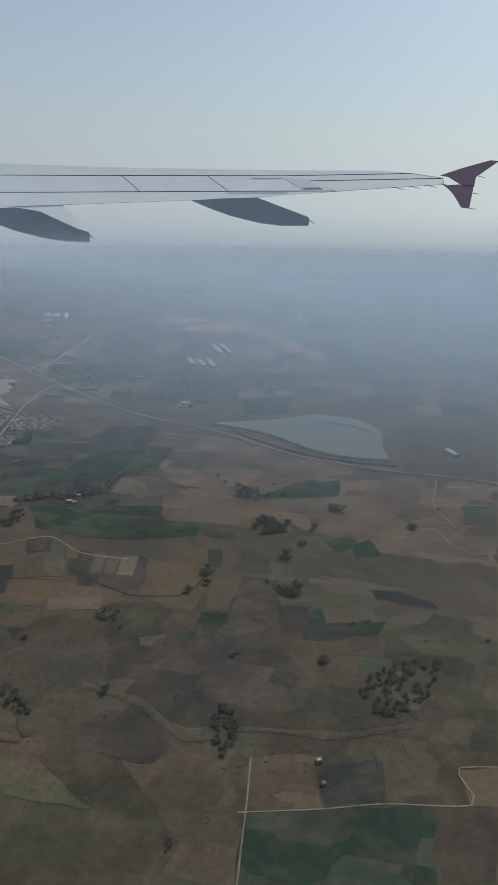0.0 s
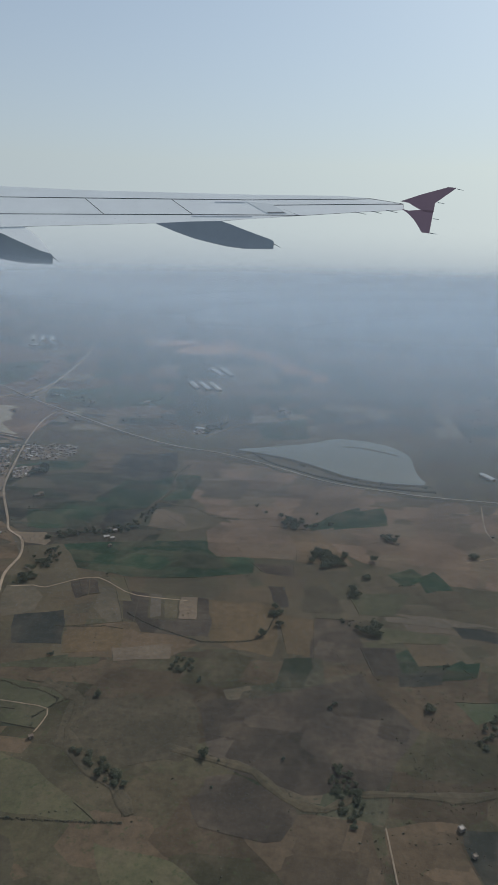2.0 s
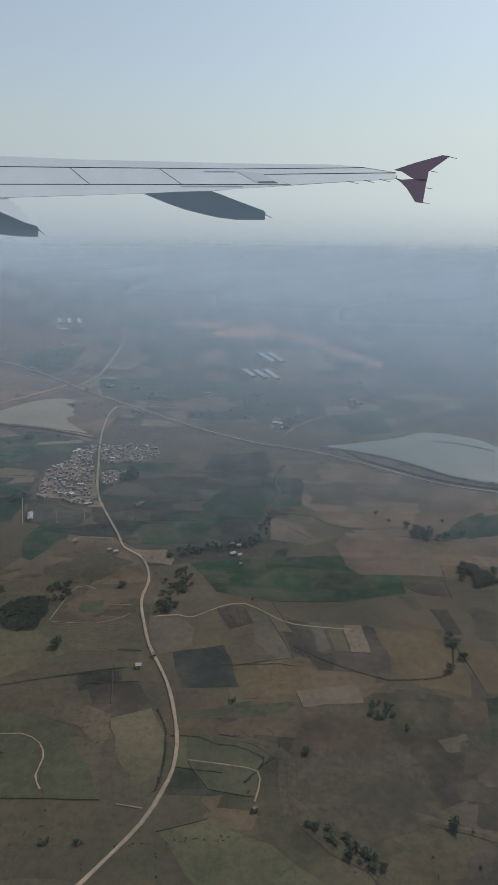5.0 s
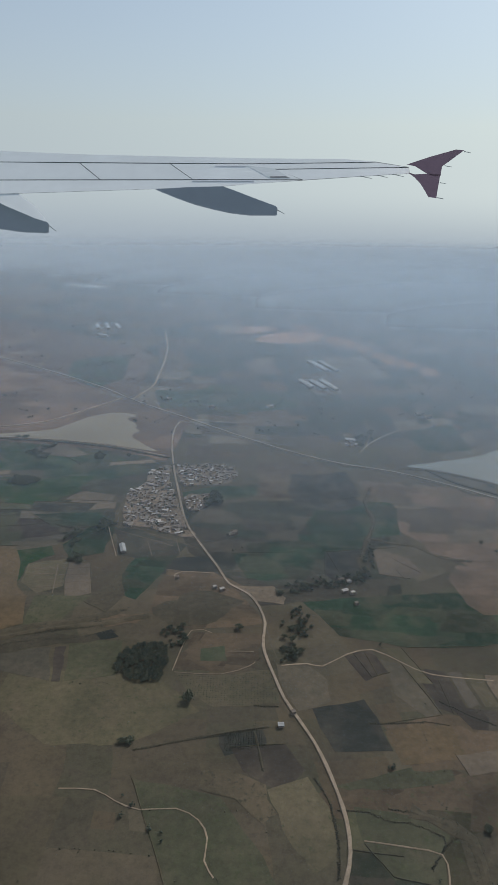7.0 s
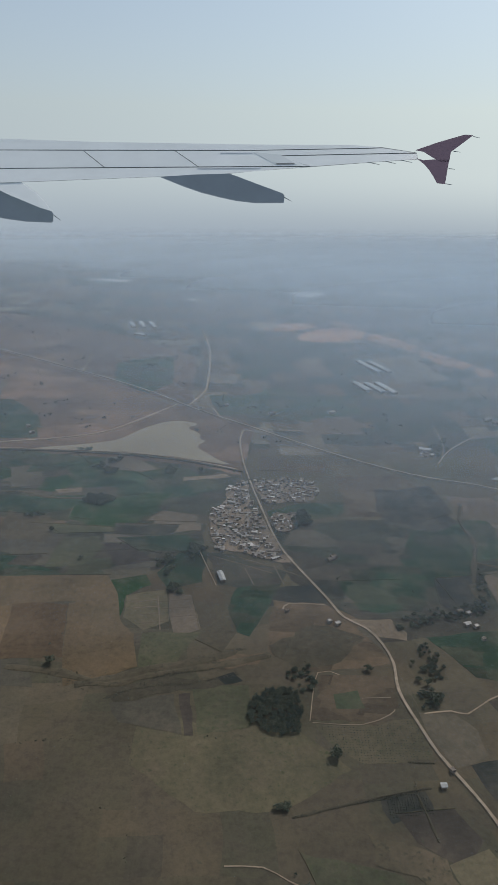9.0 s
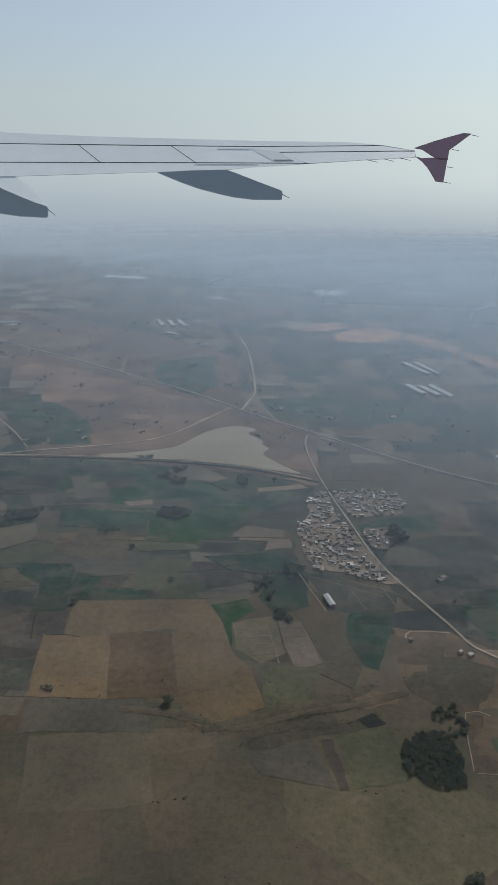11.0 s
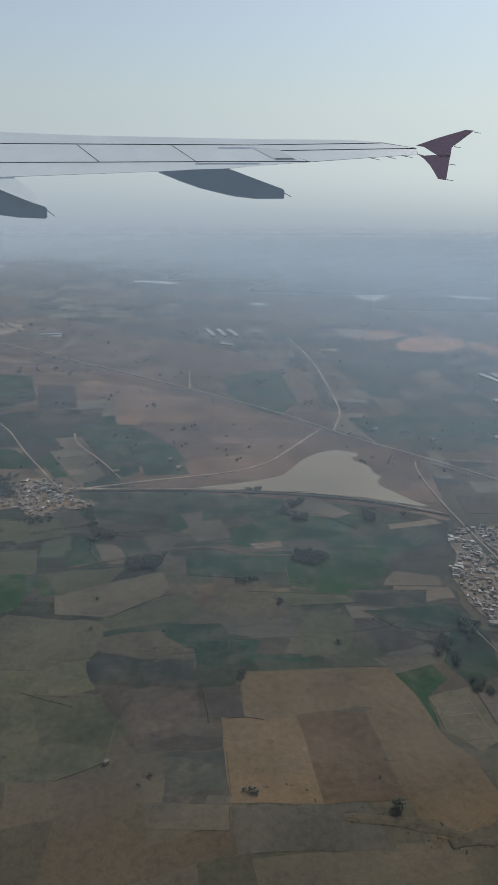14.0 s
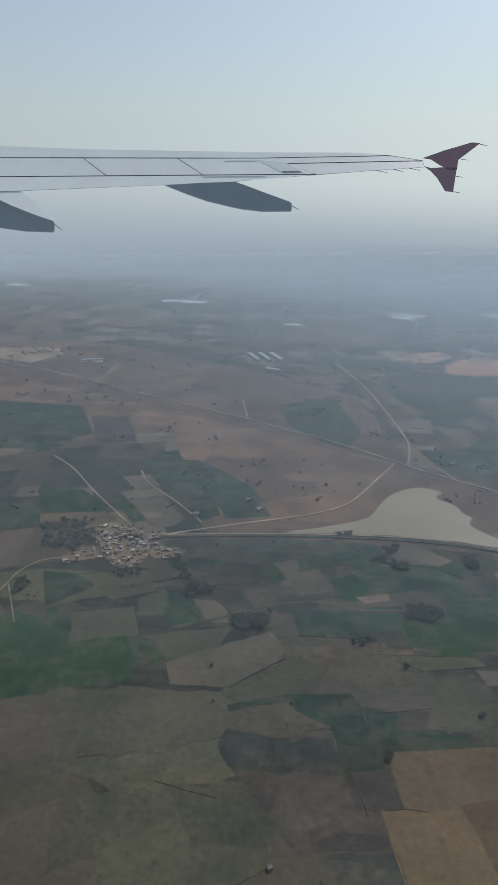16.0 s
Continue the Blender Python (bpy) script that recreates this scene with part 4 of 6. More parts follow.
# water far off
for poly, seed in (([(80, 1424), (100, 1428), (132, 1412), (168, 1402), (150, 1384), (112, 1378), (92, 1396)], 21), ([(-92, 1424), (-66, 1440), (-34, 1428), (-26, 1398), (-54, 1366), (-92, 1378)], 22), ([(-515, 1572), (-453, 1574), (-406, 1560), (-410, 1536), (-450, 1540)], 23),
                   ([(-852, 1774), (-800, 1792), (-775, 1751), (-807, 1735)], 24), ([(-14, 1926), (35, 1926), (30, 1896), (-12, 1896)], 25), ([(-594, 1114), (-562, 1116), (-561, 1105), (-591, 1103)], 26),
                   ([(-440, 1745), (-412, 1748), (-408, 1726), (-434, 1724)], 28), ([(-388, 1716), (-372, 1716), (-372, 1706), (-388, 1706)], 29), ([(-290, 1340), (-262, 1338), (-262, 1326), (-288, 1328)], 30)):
    tagged(slab("water", softened(poly, 2, 0.12, seed), 0.62, FAR_SHINE_WATER), "far pond in the haze, coloured pale for sky shine", "lake", kind="structure")
for poly in ([(-80, 1408), (-66, 1414), (-58, 1402), (-72, 1394)], [(-54, 1392), (-42, 1398), (-38, 1386), (-50, 1378)], [(-70, 1428), (-58, 1431), (-56, 1420), (-68, 1418)]):
    tagged(slab("mud_bank", softened(poly, 1, 0.1, 3), 0.66, GREY), "grey mud bank in a far pond", "bank", kind="structure")

# ---------------------------------------------------------------- roads
ribbon("road", [(-213, 678), (-221, 683), (-226, 660), (-226, 619), (-222, 571), (-217, 531), (-213, 500), (-208, 476), (-200, 454), (-190, 428), (-184, 411), (-174, 401), (-169, 389), (-167, 375), (-169, 362), (-169, 352), (-166, 336)] + [(-163, 322), (-158, 309), (-153.5, 297), (-150.5, 285), (-148.5, 273), (-147.5, 262), (-148.5, 250), (-152, 240), (-158, 228), (-171, 212)] + [(-186, 195)], 1.25, 0.70, TRACK, "pale dusty village road", "road", 0.04, 0.16, 0.34)
ribbon("highway", [(-1211, 1485), (-911, 1264), (-602, 1046), (-519, 976), (-447, 917), (-365, 846), (-311, 795), (-273, 750), (-245, 721), (-218, 695)] + [(-165, 642), (-125, 606), (-88, 581), (-51, 565), (-15, 540)] + [(32, 502), (70, 486), (102, 475), (166, 461), (242, 431)], 1.5, 0.80, TARMAC, "straight raised country road", "road", 0.1)
ribbon("pond_road", [(-283, 756), (-311, 720), (-335, 690), (-355, 676), (-382, 667), (-420, 660), (-452, 653), (-480, 646), (-497, 634)], 1.4, 0.77, TRACK, "pale dirt road curving round the pond", "road", 0.1, 0.3)
ribbon("north_road", [(-273, 750), (-257, 796), (-253, 835), (-250, 918), (-251, 993), (-260, 1090)], 1.9, 0.77, FOOTWAY, "pale road running north", "road", 0.1)
for pts, w in (([(-162, 343), (-150, 344), (-143, 342), (-130, 350), (-117, 353), (-105, 343), (-94, 335), (-67, 330)], 1.4),
               ([(-250, 279), (-237, 278), (-229, 273), (-220, 269), (-207, 269), (-199, 264), (-196, 257), (-197, 249), (-194, 243)], 1.1),
               ([(-215, 419), (-211, 424), (-192, 422)], 1.4),
               ([(-69, 606), (-49, 635), (-17, 664)], 2.0), ([(-46, 691), (-51, 649), (-60, 622)], 1.8),
               ([(-90, 822), (-98, 864), (-90, 891), (-72, 904)], 2.2),
               ([(136, 459), (124, 416), (127, 399), (131, 385)], 1.9), ([(116, 382), (122, 365), (130, 350), (142, 352)], 1.5), ([(97, 375), (116, 381), (131, 385)], 1.4),
               ([(3, 168), (33, 171), (53, 174), (83, 175), (83, 184), (83, 191), (98, 192)], 1.2), ([(7, 192), (6, 169), (5, 155), (4, 137)], 1.2),
               ([(-143, 254), (-128, 251), (-118, 248), (-118, 241), (-120, 235)], 1.1),
               ([(-167, 236), (-158, 234)], 1.2),
               ([(-583, 573), (-569, 591), (-563, 609), (-552, 621), (-535, 624), (-507, 622)], 1.9), ([(-566, 597), (-554, 558)], 1.2),
               ([(-396, 874), (-396, 932), (-392, 944), (-366, 941)], 2.4), ([(-563, 1020), (-549, 1061), (-544, 1119)], 2.6),
               ([(-212, 341), (-204, 370), (-194, 368)], 0.8), ([(-211, 340), (-190, 338), (-177, 343), (-174, 346)], 0.8),
               ([(-187, 353), (-174, 353)], 1.0), ([(-250, 442), (-256, 465), (-260, 481)], 1.0)):
    ribbon("track", pts, w * 0.42, 0.40, FOOTWAY, "narrow pale dirt track between fields", "track", 0.01, 0.25, 0.34)
for pts in ([(138, 446), (170, 451)], [(134, 431), (169, 435)], [(128, 415), (160, 418)], [(103, 444), (130, 449)], [(100, 429), (126, 432)], [(110, 364), (137, 368)]):
    ribbon("track", pts, 0.4, 0.40, FOOTWAY, "faint plot line of a laid-out estate", "track", 0.01, 0.25, 0.34)

# ---------------------------------------------------------------- banks
ribbon("pond_bank", [(-483, 645), (-434, 643), (-376, 638), (-315, 628), (-271, 615), (-227, 594)], 2.0, 0.9, BUND, "low earth bank holding the pond", "bank", 0.3)
ribbon("pond_bank_road", [(-484, 647), (-435, 645), (-376, 640), (-314, 631), (-271, 617), (-231, 597)], 0.8, 1.25, TRACK, "pale path along the pond bank", "track", 0.05)
ribbon("dam", [(-24, 569), (-10, 545), (8, 529), (29, 512), (54, 498), (79, 490), (111, 484)], 2.0, 0.9, BUND, "low dark earth dam of the reservoir", "dam", 0.6)
ribbon("weed_strip", [(58, 589), (72, 586), (87, 578), (102, 566)], 2.0, 0.75, BUND, "strip of dark weeds in the reservoir", "weeds", 0.1)

for pts, w in (([(-225, 296), (-206, 300), (-191, 303), (-171, 306)], 1.0), ([(-177, 303), (-176, 295), (-175, 284)], 0.8), ([(-349, 380), (-323, 375), (-301, 367), (-281, 372), (-264, 375), (-245, 378), (-226, 383)], 3.5),
               ([(-66, 227), (-50, 221), (-36, 216), (-26, 204), (-12, 199), (0, 205), (20, 205), (42, 204), (69, 211)], 3.0), ([(-104, 438), (-95, 461), (-86, 484), (-86, 509), (-76, 536)], 2.2), ([(-95, 461), (-81, 454), (-68, 450), (-55, 436), (-39, 432)], 2.0),
               ([(-159, 402), (-146, 404), (-136, 412), (-121, 409), (-105, 422), (-105, 438)], 5.0), ([(-470, 547), (-439, 556), (-413, 563), (-387, 564), (-364, 554), (-332, 552)], 2.5), ([(-315, 367), (-297, 370), (-283, 375), (-263, 379), (-242, 386)], 4.0), ([(-124, 265), (-106, 253), (-107, 236), (-99, 221), (-85, 209), (-78, 197)], 4.0)):
    ribbon("bank", pts, w, 0.42, SCRUBLAND, "low dark overgrown bank", "bank", 0.15, 0.5, 0.3)
for pts in ([(-252, 473), (-236, 464), (-217, 453)], [(-236, 471), (-217, 460), (-196, 446)], [(-226, 474), (-200, 461)], [(-233, 459), (-229, 442)], [(-216, 463), (-212, 442)], [(-295, 428), (-281, 430)], [(-294, 423), (-280, 424)], [(-292, 417), (-279, 418)], [(-291, 410), (-278, 411)], [(-281, 428), (-264, 430)], [(-279, 422), (-261, 423)], [(-277, 414), (-260, 416)], [(-282, 433), (-279, 404)],):
    ribbon("bund", pts, 0.42, 0.40, TAN, "thin pale bund between watered plots", "bund", 0.02, 0.3, 0.34)

for shade, material in (("pale", STRAW), ("dark", BUND)):
    tagged(mesh_object("field_bunds", *BUNDS[shade], material), f"low {shade} earth bunds along field edges", "bunds", kind="stuff")

# ---------------------------------------------------------------- houses


def gable(bm, x0, y0, x1, y1, z, rise, over=0.25, thick=0.12):
    """A pitched roof with eaves, its ridge along x."""
    ym = (y0 + y1) / 2
    sec = [(y0 - over, z - 0.05), (ym, z + rise), (y1 + over, z - 0.05), (y1 + over, z - 0.05 + thick), (ym, z + rise + thick), (y0 - over, z - 0.05 + thick)]
    a = [bm.verts.new((x0 - over, y, q)) for y, q in sec]
    b = [bm.verts.new((x1 + over, y, q)) for y, q in sec]
    for i in range(6):
        bm.faces.new((a[i], a[(i + 1) % 6], b[(i + 1) % 6], b[i]))
    for ring in (a, b[::-1]):
        bm.faces.new((ring[0], ring[1], ring[4], ring[5]))
        bm.faces.new((ring[1], ring[2], ring[3], ring[4]))


def openings(house, w, h, y, doors, windows):
    for x in doors:
        bm = bmesh.new()
        box(bm, x - 0.24, y - 0.06, 0, x + 0.24, y + 0.02, 1.05)
        part("door", bm, TIMBER, house)
    for x in windows:
        bm = bmesh.new()
        box(bm, x - 0.22, y - 0.05, 0.6, x + 0.22, y + 0.02, 1.05)
        part("window", bm, TIMBER, house)


def flat_house(w, d, h, upper):
    """A plastered block with a parapet round its flat roof; upper: a room on the roof."""
    house = new("house")
    bm = bmesh.new()
    box(bm, -w / 2, -d / 2, -0.3, w / 2, d / 2, h)
    part("wall", bm, PLASTER, house)
    bm = bmesh.new()
    box(bm, -w / 2 - 0.1, -d / 2 - 0.1, h, w / 2 + 0.1, d / 2 + 0.1, h + 0.12)
    part("roof", bm, ROOFING, house)
    bm = bmesh.new()
    for x0, y0, x1, y1 in ((-w / 2, -d / 2, w / 2, -d / 2 + 0.12), (-w / 2, d / 2 - 0.12, w / 2, d / 2), (-w / 2, -d / 2, -w / 2 + 0.12, d / 2), (w / 2 - 0.12, -d / 2, w / 2, d / 2)):
        box(bm, x0, y0, h + 0.12, x1, y1, h + 0.42)
    part("parapet", bm, PLASTER, house)
    if upper:
        bm = bmesh.new()
        box(bm, -w / 2 + 0.2, -d / 2 + 0.3, h + 0.12, 0, d / 2 - 0.3, h + 1.3)
        part("roof_room", bm, PLASTER, house)
        bm = bmesh.new()
        box(bm, -w / 2 + 0.1, -d / 2 + 0.2, h + 1.3, 0.1, d / 2 - 0.2, h + 1.42)
        part("roof_slab", bm, ROOFING, house)
    openings(house, w, h, -d / 2, (0.2,), (-w / 3, w / 3))
    return tagged(house, "small plastered village house with a flat roof", "house", "village houses")


def tin_house(w, d, h):
    house = new("house")
    bm = bmesh.new()
    box(bm, -w / 2, -d / 2, -0.3, w / 2, d / 2, h)
    part("wall", bm, PLASTER, house)
    bm = bmesh.new()
    gable(bm, -w / 2, -d / 2, w / 2, d / 2, h, d * 0.2)
    part("roof", bm, ROOFING, house)
    openings(house, w, h, -d / 2, (-0.4,), (w / 3,))
    return tagged(house, "low village house with a pitched sheet roof", "house", "village houses")


def yard_house(w, d, h):
    """An L-shaped dwelling behind a yard wall."""
    house = new("house")
    bm = bmesh.new()
    box(bm, -w / 2, 0, -0.3, w / 2, d / 2, h)
    box(bm, -w / 2, -d / 2, -0.3, -w / 6, 0, h * 0.85)
    part("wall", bm, PLASTER, house)
    bm = bmesh.new()
    box(bm, -w / 2 - 0.1, -0.1, h, w / 2 + 0.1, d / 2 + 0.1, h + 0.14)
    box(bm, -w / 2 - 0.1, -d / 2 - 0.1, h * 0.85, -w / 6 + 0.1, -0.1, h * 0.85 + 0.12)
    part("roof", bm, ROOFING, house)
    bm = bmesh.new()
    box(bm, -w / 6, -d / 2, -0.3, w / 2, -d / 2 + 0.12, 0.8)
    box(bm, w / 2 - 0.12, -d / 2, -0.3, w / 2, 0, 0.8)
    part("yard_wall", bm, PLASTER, house)
    openings(house, w, h, 0, (w / 6,), (w / 3,))
    return tagged(house, "plastered village house round a small walled yard", "house", "village houses")


def compound(w, d, h, side, shed):
    """A walled yard with a long low block at its back, a side wing and a lean-to."""
    house = new("house")
    bm = bmesh.new()
    box(bm, -w / 2, d / 2 - 1.5, -0.3, w / 2, d / 2, h)
    x0, x1 = (-w / 2, -w / 2 + 1.2) if side < 0 else (w / 2 - 1.2, w / 2)
    box(bm, x0, -d / 2 + 0.6, -0.3, x1, d / 2 - 1.5, h * 0.8)
    part("wall", bm, PLASTER, house)
    bm = bmesh.new()
    box(bm, -w / 2 - 0.08, d / 2 - 1.58, h, w * 0.1, d / 2 + 0.08, h + 0.12)
    part("roof", bm, ROOFING, house)
    bm = bmesh.new()
    box(bm, w * 0.1, d / 2 - 1.58, h - 0.1, w / 2 + 0.08, d / 2 + 0.08, h + 0.04)
    part("roof", bm, ROOFING, house)
    bm = bmesh.new()
    box(bm, x0 - 0.08, -d / 2 + 0.52, h * 0.8, x1 + 0.08, d / 2 - 1.58, h * 0.8 + 0.1)
    part("roof", bm, ROOFING, house)
    bm = bmesh.new()
    box(bm, -w / 2, -d / 2, -0.3, w * 0.05, -d / 2 + 0.14, 0.7)
    box(bm, w * 0.2, -d / 2, -0.3, w / 2, -d / 2 + 0.14, 0.7)
    box(bm, -w / 2, -d / 2 + 0.14, -0.3, -w / 2 + 0.14, d / 2 - 1.5, 0.66)
    box(bm, w / 2 - 0.14, -d / 2 + 0.14, -0.3, w / 2, d / 2 - 1.5, 0.66)
    part("yard_wall", bm, PLASTER, house)
    if shed:
        bm = bmesh.new()
        box(bm, -side * w * 0.3 - 0.6, -d / 2 + 0.2, 0.85, -side * w * 0.3 + 0.6, -d / 2 + 1.2, 0.93)
        for px, py in ((-0.5, 0.3), (0.5, 0.3), (-0.5, 1.1), (0.5, 1.1)):
            box(bm, -side * w * 0.3 + px - 0.05, -d / 2 + py - 0.05, -0.3, -side * w * 0.3 + px + 0.05, -d / 2 + py + 0.05, 0.85)
        part("lean_to", bm, ROOFING, house)
    openings(house, w, h, d / 2 - 1.5, (0.1,), (-w / 5, w / 4))
    return tagged(house, "low brown village dwelling with a walled yard", "house", "village houses")


KINDS = [lambda: flat_house(3.4, 2.6, 1.3, False), lambda: flat_house(3.6, 2.6, 1.5, True), lambda: tin_house(3.6, 2.2, 1.1), lambda: yard_house(4.4, 4.0, 1.3), lambda: flat_house(2.4, 2.0, 1.2, False), lambda: tin_house(4.6, 2.4, 1.2),
         lambda: compound(4.6, 3.8, 1.25, -1, True), lambda: compound(4.2, 4.2, 1.3, 1, False), lambda: compound(5.4, 3.6, 1.2, 1, True)]
BUILT = {}


def settle(kind, x, y, turn, z=0.5, scale=1.0):
    m = pose(x, y, z, 0, 0, turn)
    if kind not in BUILT:
        BUILT[kind] = KINDS[kind]()
        BUILT[kind].matrix_basis = m @ Matrix.Diagonal((scale, scale, scale, 1))
        return BUILT[kind]
    c = copy_thing(BUILT[kind], m)
    c.scale = (scale, scale, scale)
    return c


MAIN_ROAD = spline([(-220, 686), (-227, 660), (-226, 619), (-222, 571), (-217, 531), (-213, 500), (-208, 476), (-200, 454), (-190, 428), (-184, 411)], 3.0)


def village(poly, count, gap, turn, seed, clear=(), soil=VILLAGE_EARTH):
    rng = random.Random(seed)
    tagged(slab("village_ground", softened(poly, 2, 0.06, seed), 0.64, soil), "trodden pale earth between village houses", "ground", kind="structure")
    cs, sn = math.cos(radians(turn)), math.sin(radians(turn))
    cx, cy = sum(p[0] for p in poly) / len(poly), sum(p[1] for p in poly) / len(poly)
    spots = []
    for j in range(-30, 31):
        shift = rng.uniform(0, 4)
        for i in range(-30, 31):
            u = i * gap * 1.28 + shift + (i // 4) * 1.0 + rng.gauss(0, 0.6)
            v = j * gap + (j // 3) * 0.9 + rng.gauss(0, 0.5) + 3 * noise.noise((i / 6, j / 6, seed))
            x, y = cx + u * cs - v * sn, cy + u * sn + v * cs
            if within(poly, x, y) and all((x - a) ** 2 + (y - b) ** 2 > 3.6 ** 2 for a, b in clear) and rng.random() < 0.88:
                spots.append((x, y))
    rng.shuffle(spots)
    for x, y in spots[:count]:
        settle(rng.choice((0, 2, 3, 4, 5, 1, 6, 6, 7, 7, 8, 8)), x, y, turn + rng.choice((0, 0, 90, 180, 180, 270)) + rng.gauss(0, 6), 0.62, rng.uniform(0.6, 0.92))


village([(-242, 563), (-222, 580), (-225, 552), (-213, 496), (-209, 472), (-217, 466), (-236, 478), (-251, 480), (-253, 505), (-252, 531), (-241, 544)], 175, 3.35, -14, 31, MAIN_ROAD)
village([(-221, 578), (-198, 579), (-177, 578), (-174, 557), (-183, 540), (-202, 541), (-217, 541)], 75, 3.35, -16, 32, MAIN_ROAD)
village([(-214, 528), (-196, 525), (-194, 506), (-210, 496)], 20, 3.5, -8, 33, MAIN_ROAD)
village([(-216, 473), (-205, 472), (-203, 465), (-216, 464)], 9, 3.2, 20, 34, MAIN_ROAD)
village([(-524, 664), (-505, 667), (-495, 648), (-483, 637), (-485, 621), (-497, 606), (-504, 609), (-516, 629)], 72, 2.9, -12, 35, soil=HAMLET_EARTH)
village([(-541, 626), (-519, 632), (-514, 619), (-538, 617)], 10, 3.6, 5, 36, soil=HAMLET_EARTH)
village([(-486, 637), (-467, 627), (-466, 618), (-484, 617)], 10, 3.4, 12, 37, soil=HAMLET_EARTH)
village([(-510, 651), (-476, 653), (-472, 645), (-494, 638)], 6, 4.5, 12, 38)
village([(-77, 631), (-67, 634), (-69, 620), (-80, 618)], 10, 4.0, 25, 39)
village([(-688, 1188), (-638, 1189), (-633, 1156), (-671, 1144)], 16, 8.0, 25, 40)
for x, y, k, s in ((-179, 468, 0, 1.1), (-181, 466, 2, 1.0), (-160, 313, 4, 0.8), (-192, 407, 4, 0.9), (-188, 405, 0, 0.8),
                   (-213, 417, 4, 0.8), (-120, 232, 4, 0.7), (-454, 675, 2, 1.2), (-414, 695, 0, 1.0), (-407, 679, 3, 1.0), (-261, 744, 2, 1.0),
                   (-235, 750, 0, 1.2), (-435, 410, 4, 0.7), (32, 191, 4, 0.8), (33, 181, 4, 0.6), (-134, 727, 2, 1.6), (16, 695, 2, 2.0),
                   (11, 704, 2, 2.0), (-192, 724, 0, 1.5), (-117, 390, 4, 0.8), (-121, 402, 2, 0.9), (-117, 400, 0, 0.8), (-117, 411, 0, 0.8), (-121, 413, 2, 0.8)):
    settle(k, x, y, 20, 0.5, s)


def long_shed(a, b, width, h, label):
    """A long low building with a pitched sheet roof from a to b."""
    shed = new("shed")
    n = math.dist(a, b)
    bm = bmesh.new()
    box(bm, -n / 2, -width / 2, -0.3, n / 2, width / 2, h)
    part("wall", bm, PLASTER, shed)
    bm = bmesh.new()
    gable(bm, -n / 2, -width / 2, n / 2, width / 2, h, width * 0.14, 0.3)
    part("roof", bm, TIN, shed, "pale zinc sheet roof")
    k = max(2, int(n / 6))
    for i in range(k):
        x = -n / 2 + n * (i + 0.5) / k
        bm = bmesh.new()
        box(bm, x - 0.6, -width / 2 - 0.05, h * 0.4, x + 0.6, -width / 2 + 0.02, h * 0.85)
        part("window", bm, TIMBER, shed)
    shed.matrix_basis = pose((a[0] + b[0]) / 2, (a[1] + b[1]) / 2, 0.5, 0, 0, math.degrees(math.atan2(b[1] - a[1], b[0] - a[0])))
    return tagged(shed, label, "shed", "long farm sheds")


for a, b in ([(-68, 913), (-53, 866)], [(-55, 913), (-41, 866)], [(-91, 824), (-82, 795)], [(-79, 822), (-68, 790)], [(-67, 824), (-56, 786)]):
    long_shed(a, b, 6.0, 2.0, "long pale poultry shed with a zinc roof")
for a, b in ([(-369, 1140), (-360, 1101)], [(-354, 1140), (-345, 1101)], [(-339, 1140), (-329, 1101)], [(-354, 1060), (-339, 1052)]):
    long_shed(a, b, 5.5, 1.8, "pale farm shed far across the plain")
long_shed(*[(-248, 454), (-246, 445)], 2.8, 1.4, "white farm shed beside the village")
long_shed(*[(-167, 306), (-165, 306)], 1.7, 1.0, "pale roofed farmhouse beside the road")
long_shed(*[(-76, 634), (-68, 631)], 4.0, 1.8, "pale roofed roadside building")
long_shed(*[(159, 522), (164, 509)], 4.5, 1.8, "pale roofed shed beyond the reservoir")
long_shed(*[(-590, 1111), (-564, 1114)], 5.0, 1.8, "pale shed in the haze")

# ---------------------------------------------------------------- trees


def blob(verts, faces, x, y, z, r, rng, squash=0.8):
    """A rough leaf clump of eight facets."""
    k = len(verts)
    for dx, dy, dz in ((1, 0, 0), (0, 1, 0), (-1, 0, 0), (0, -1, 0), (0, 0, 1), (0, 0, -1)):
        q = r * rng.uniform(0.6, 1.3)
        verts.append((x + dx * q + rng.uniform(-r, r) * 0.3, y + dy * q + rng.uniform(-r, r) * 0.3, z + dz * q * squash))
    for i in range(4):
        faces.append((k + i, k + (i + 1) % 4, k + 4))
        faces.append((k + (i + 1) % 4, k + i, k + 5))


def limb(bm, a, b, ra, rb, sides=6):
    a, b = Vector(a), Vector(b)
    q = (b - a).to_track_quat("Z", "Y")
    rings = []
    for p, r in ((a, ra), (b, rb)):
        rings.append([bm.verts.new(p + q @ Vector((math.cos(2 * math.pi * i / sides) * r, math.sin(2 * math.pi * i / sides) * r, 0))) for i in range(sides)])
    for i in range(sides):
        bm.faces.new((rings[0][i], rings[0][(i + 1) % sides], rings[1][(i + 1) % sides], rings[1][i]))


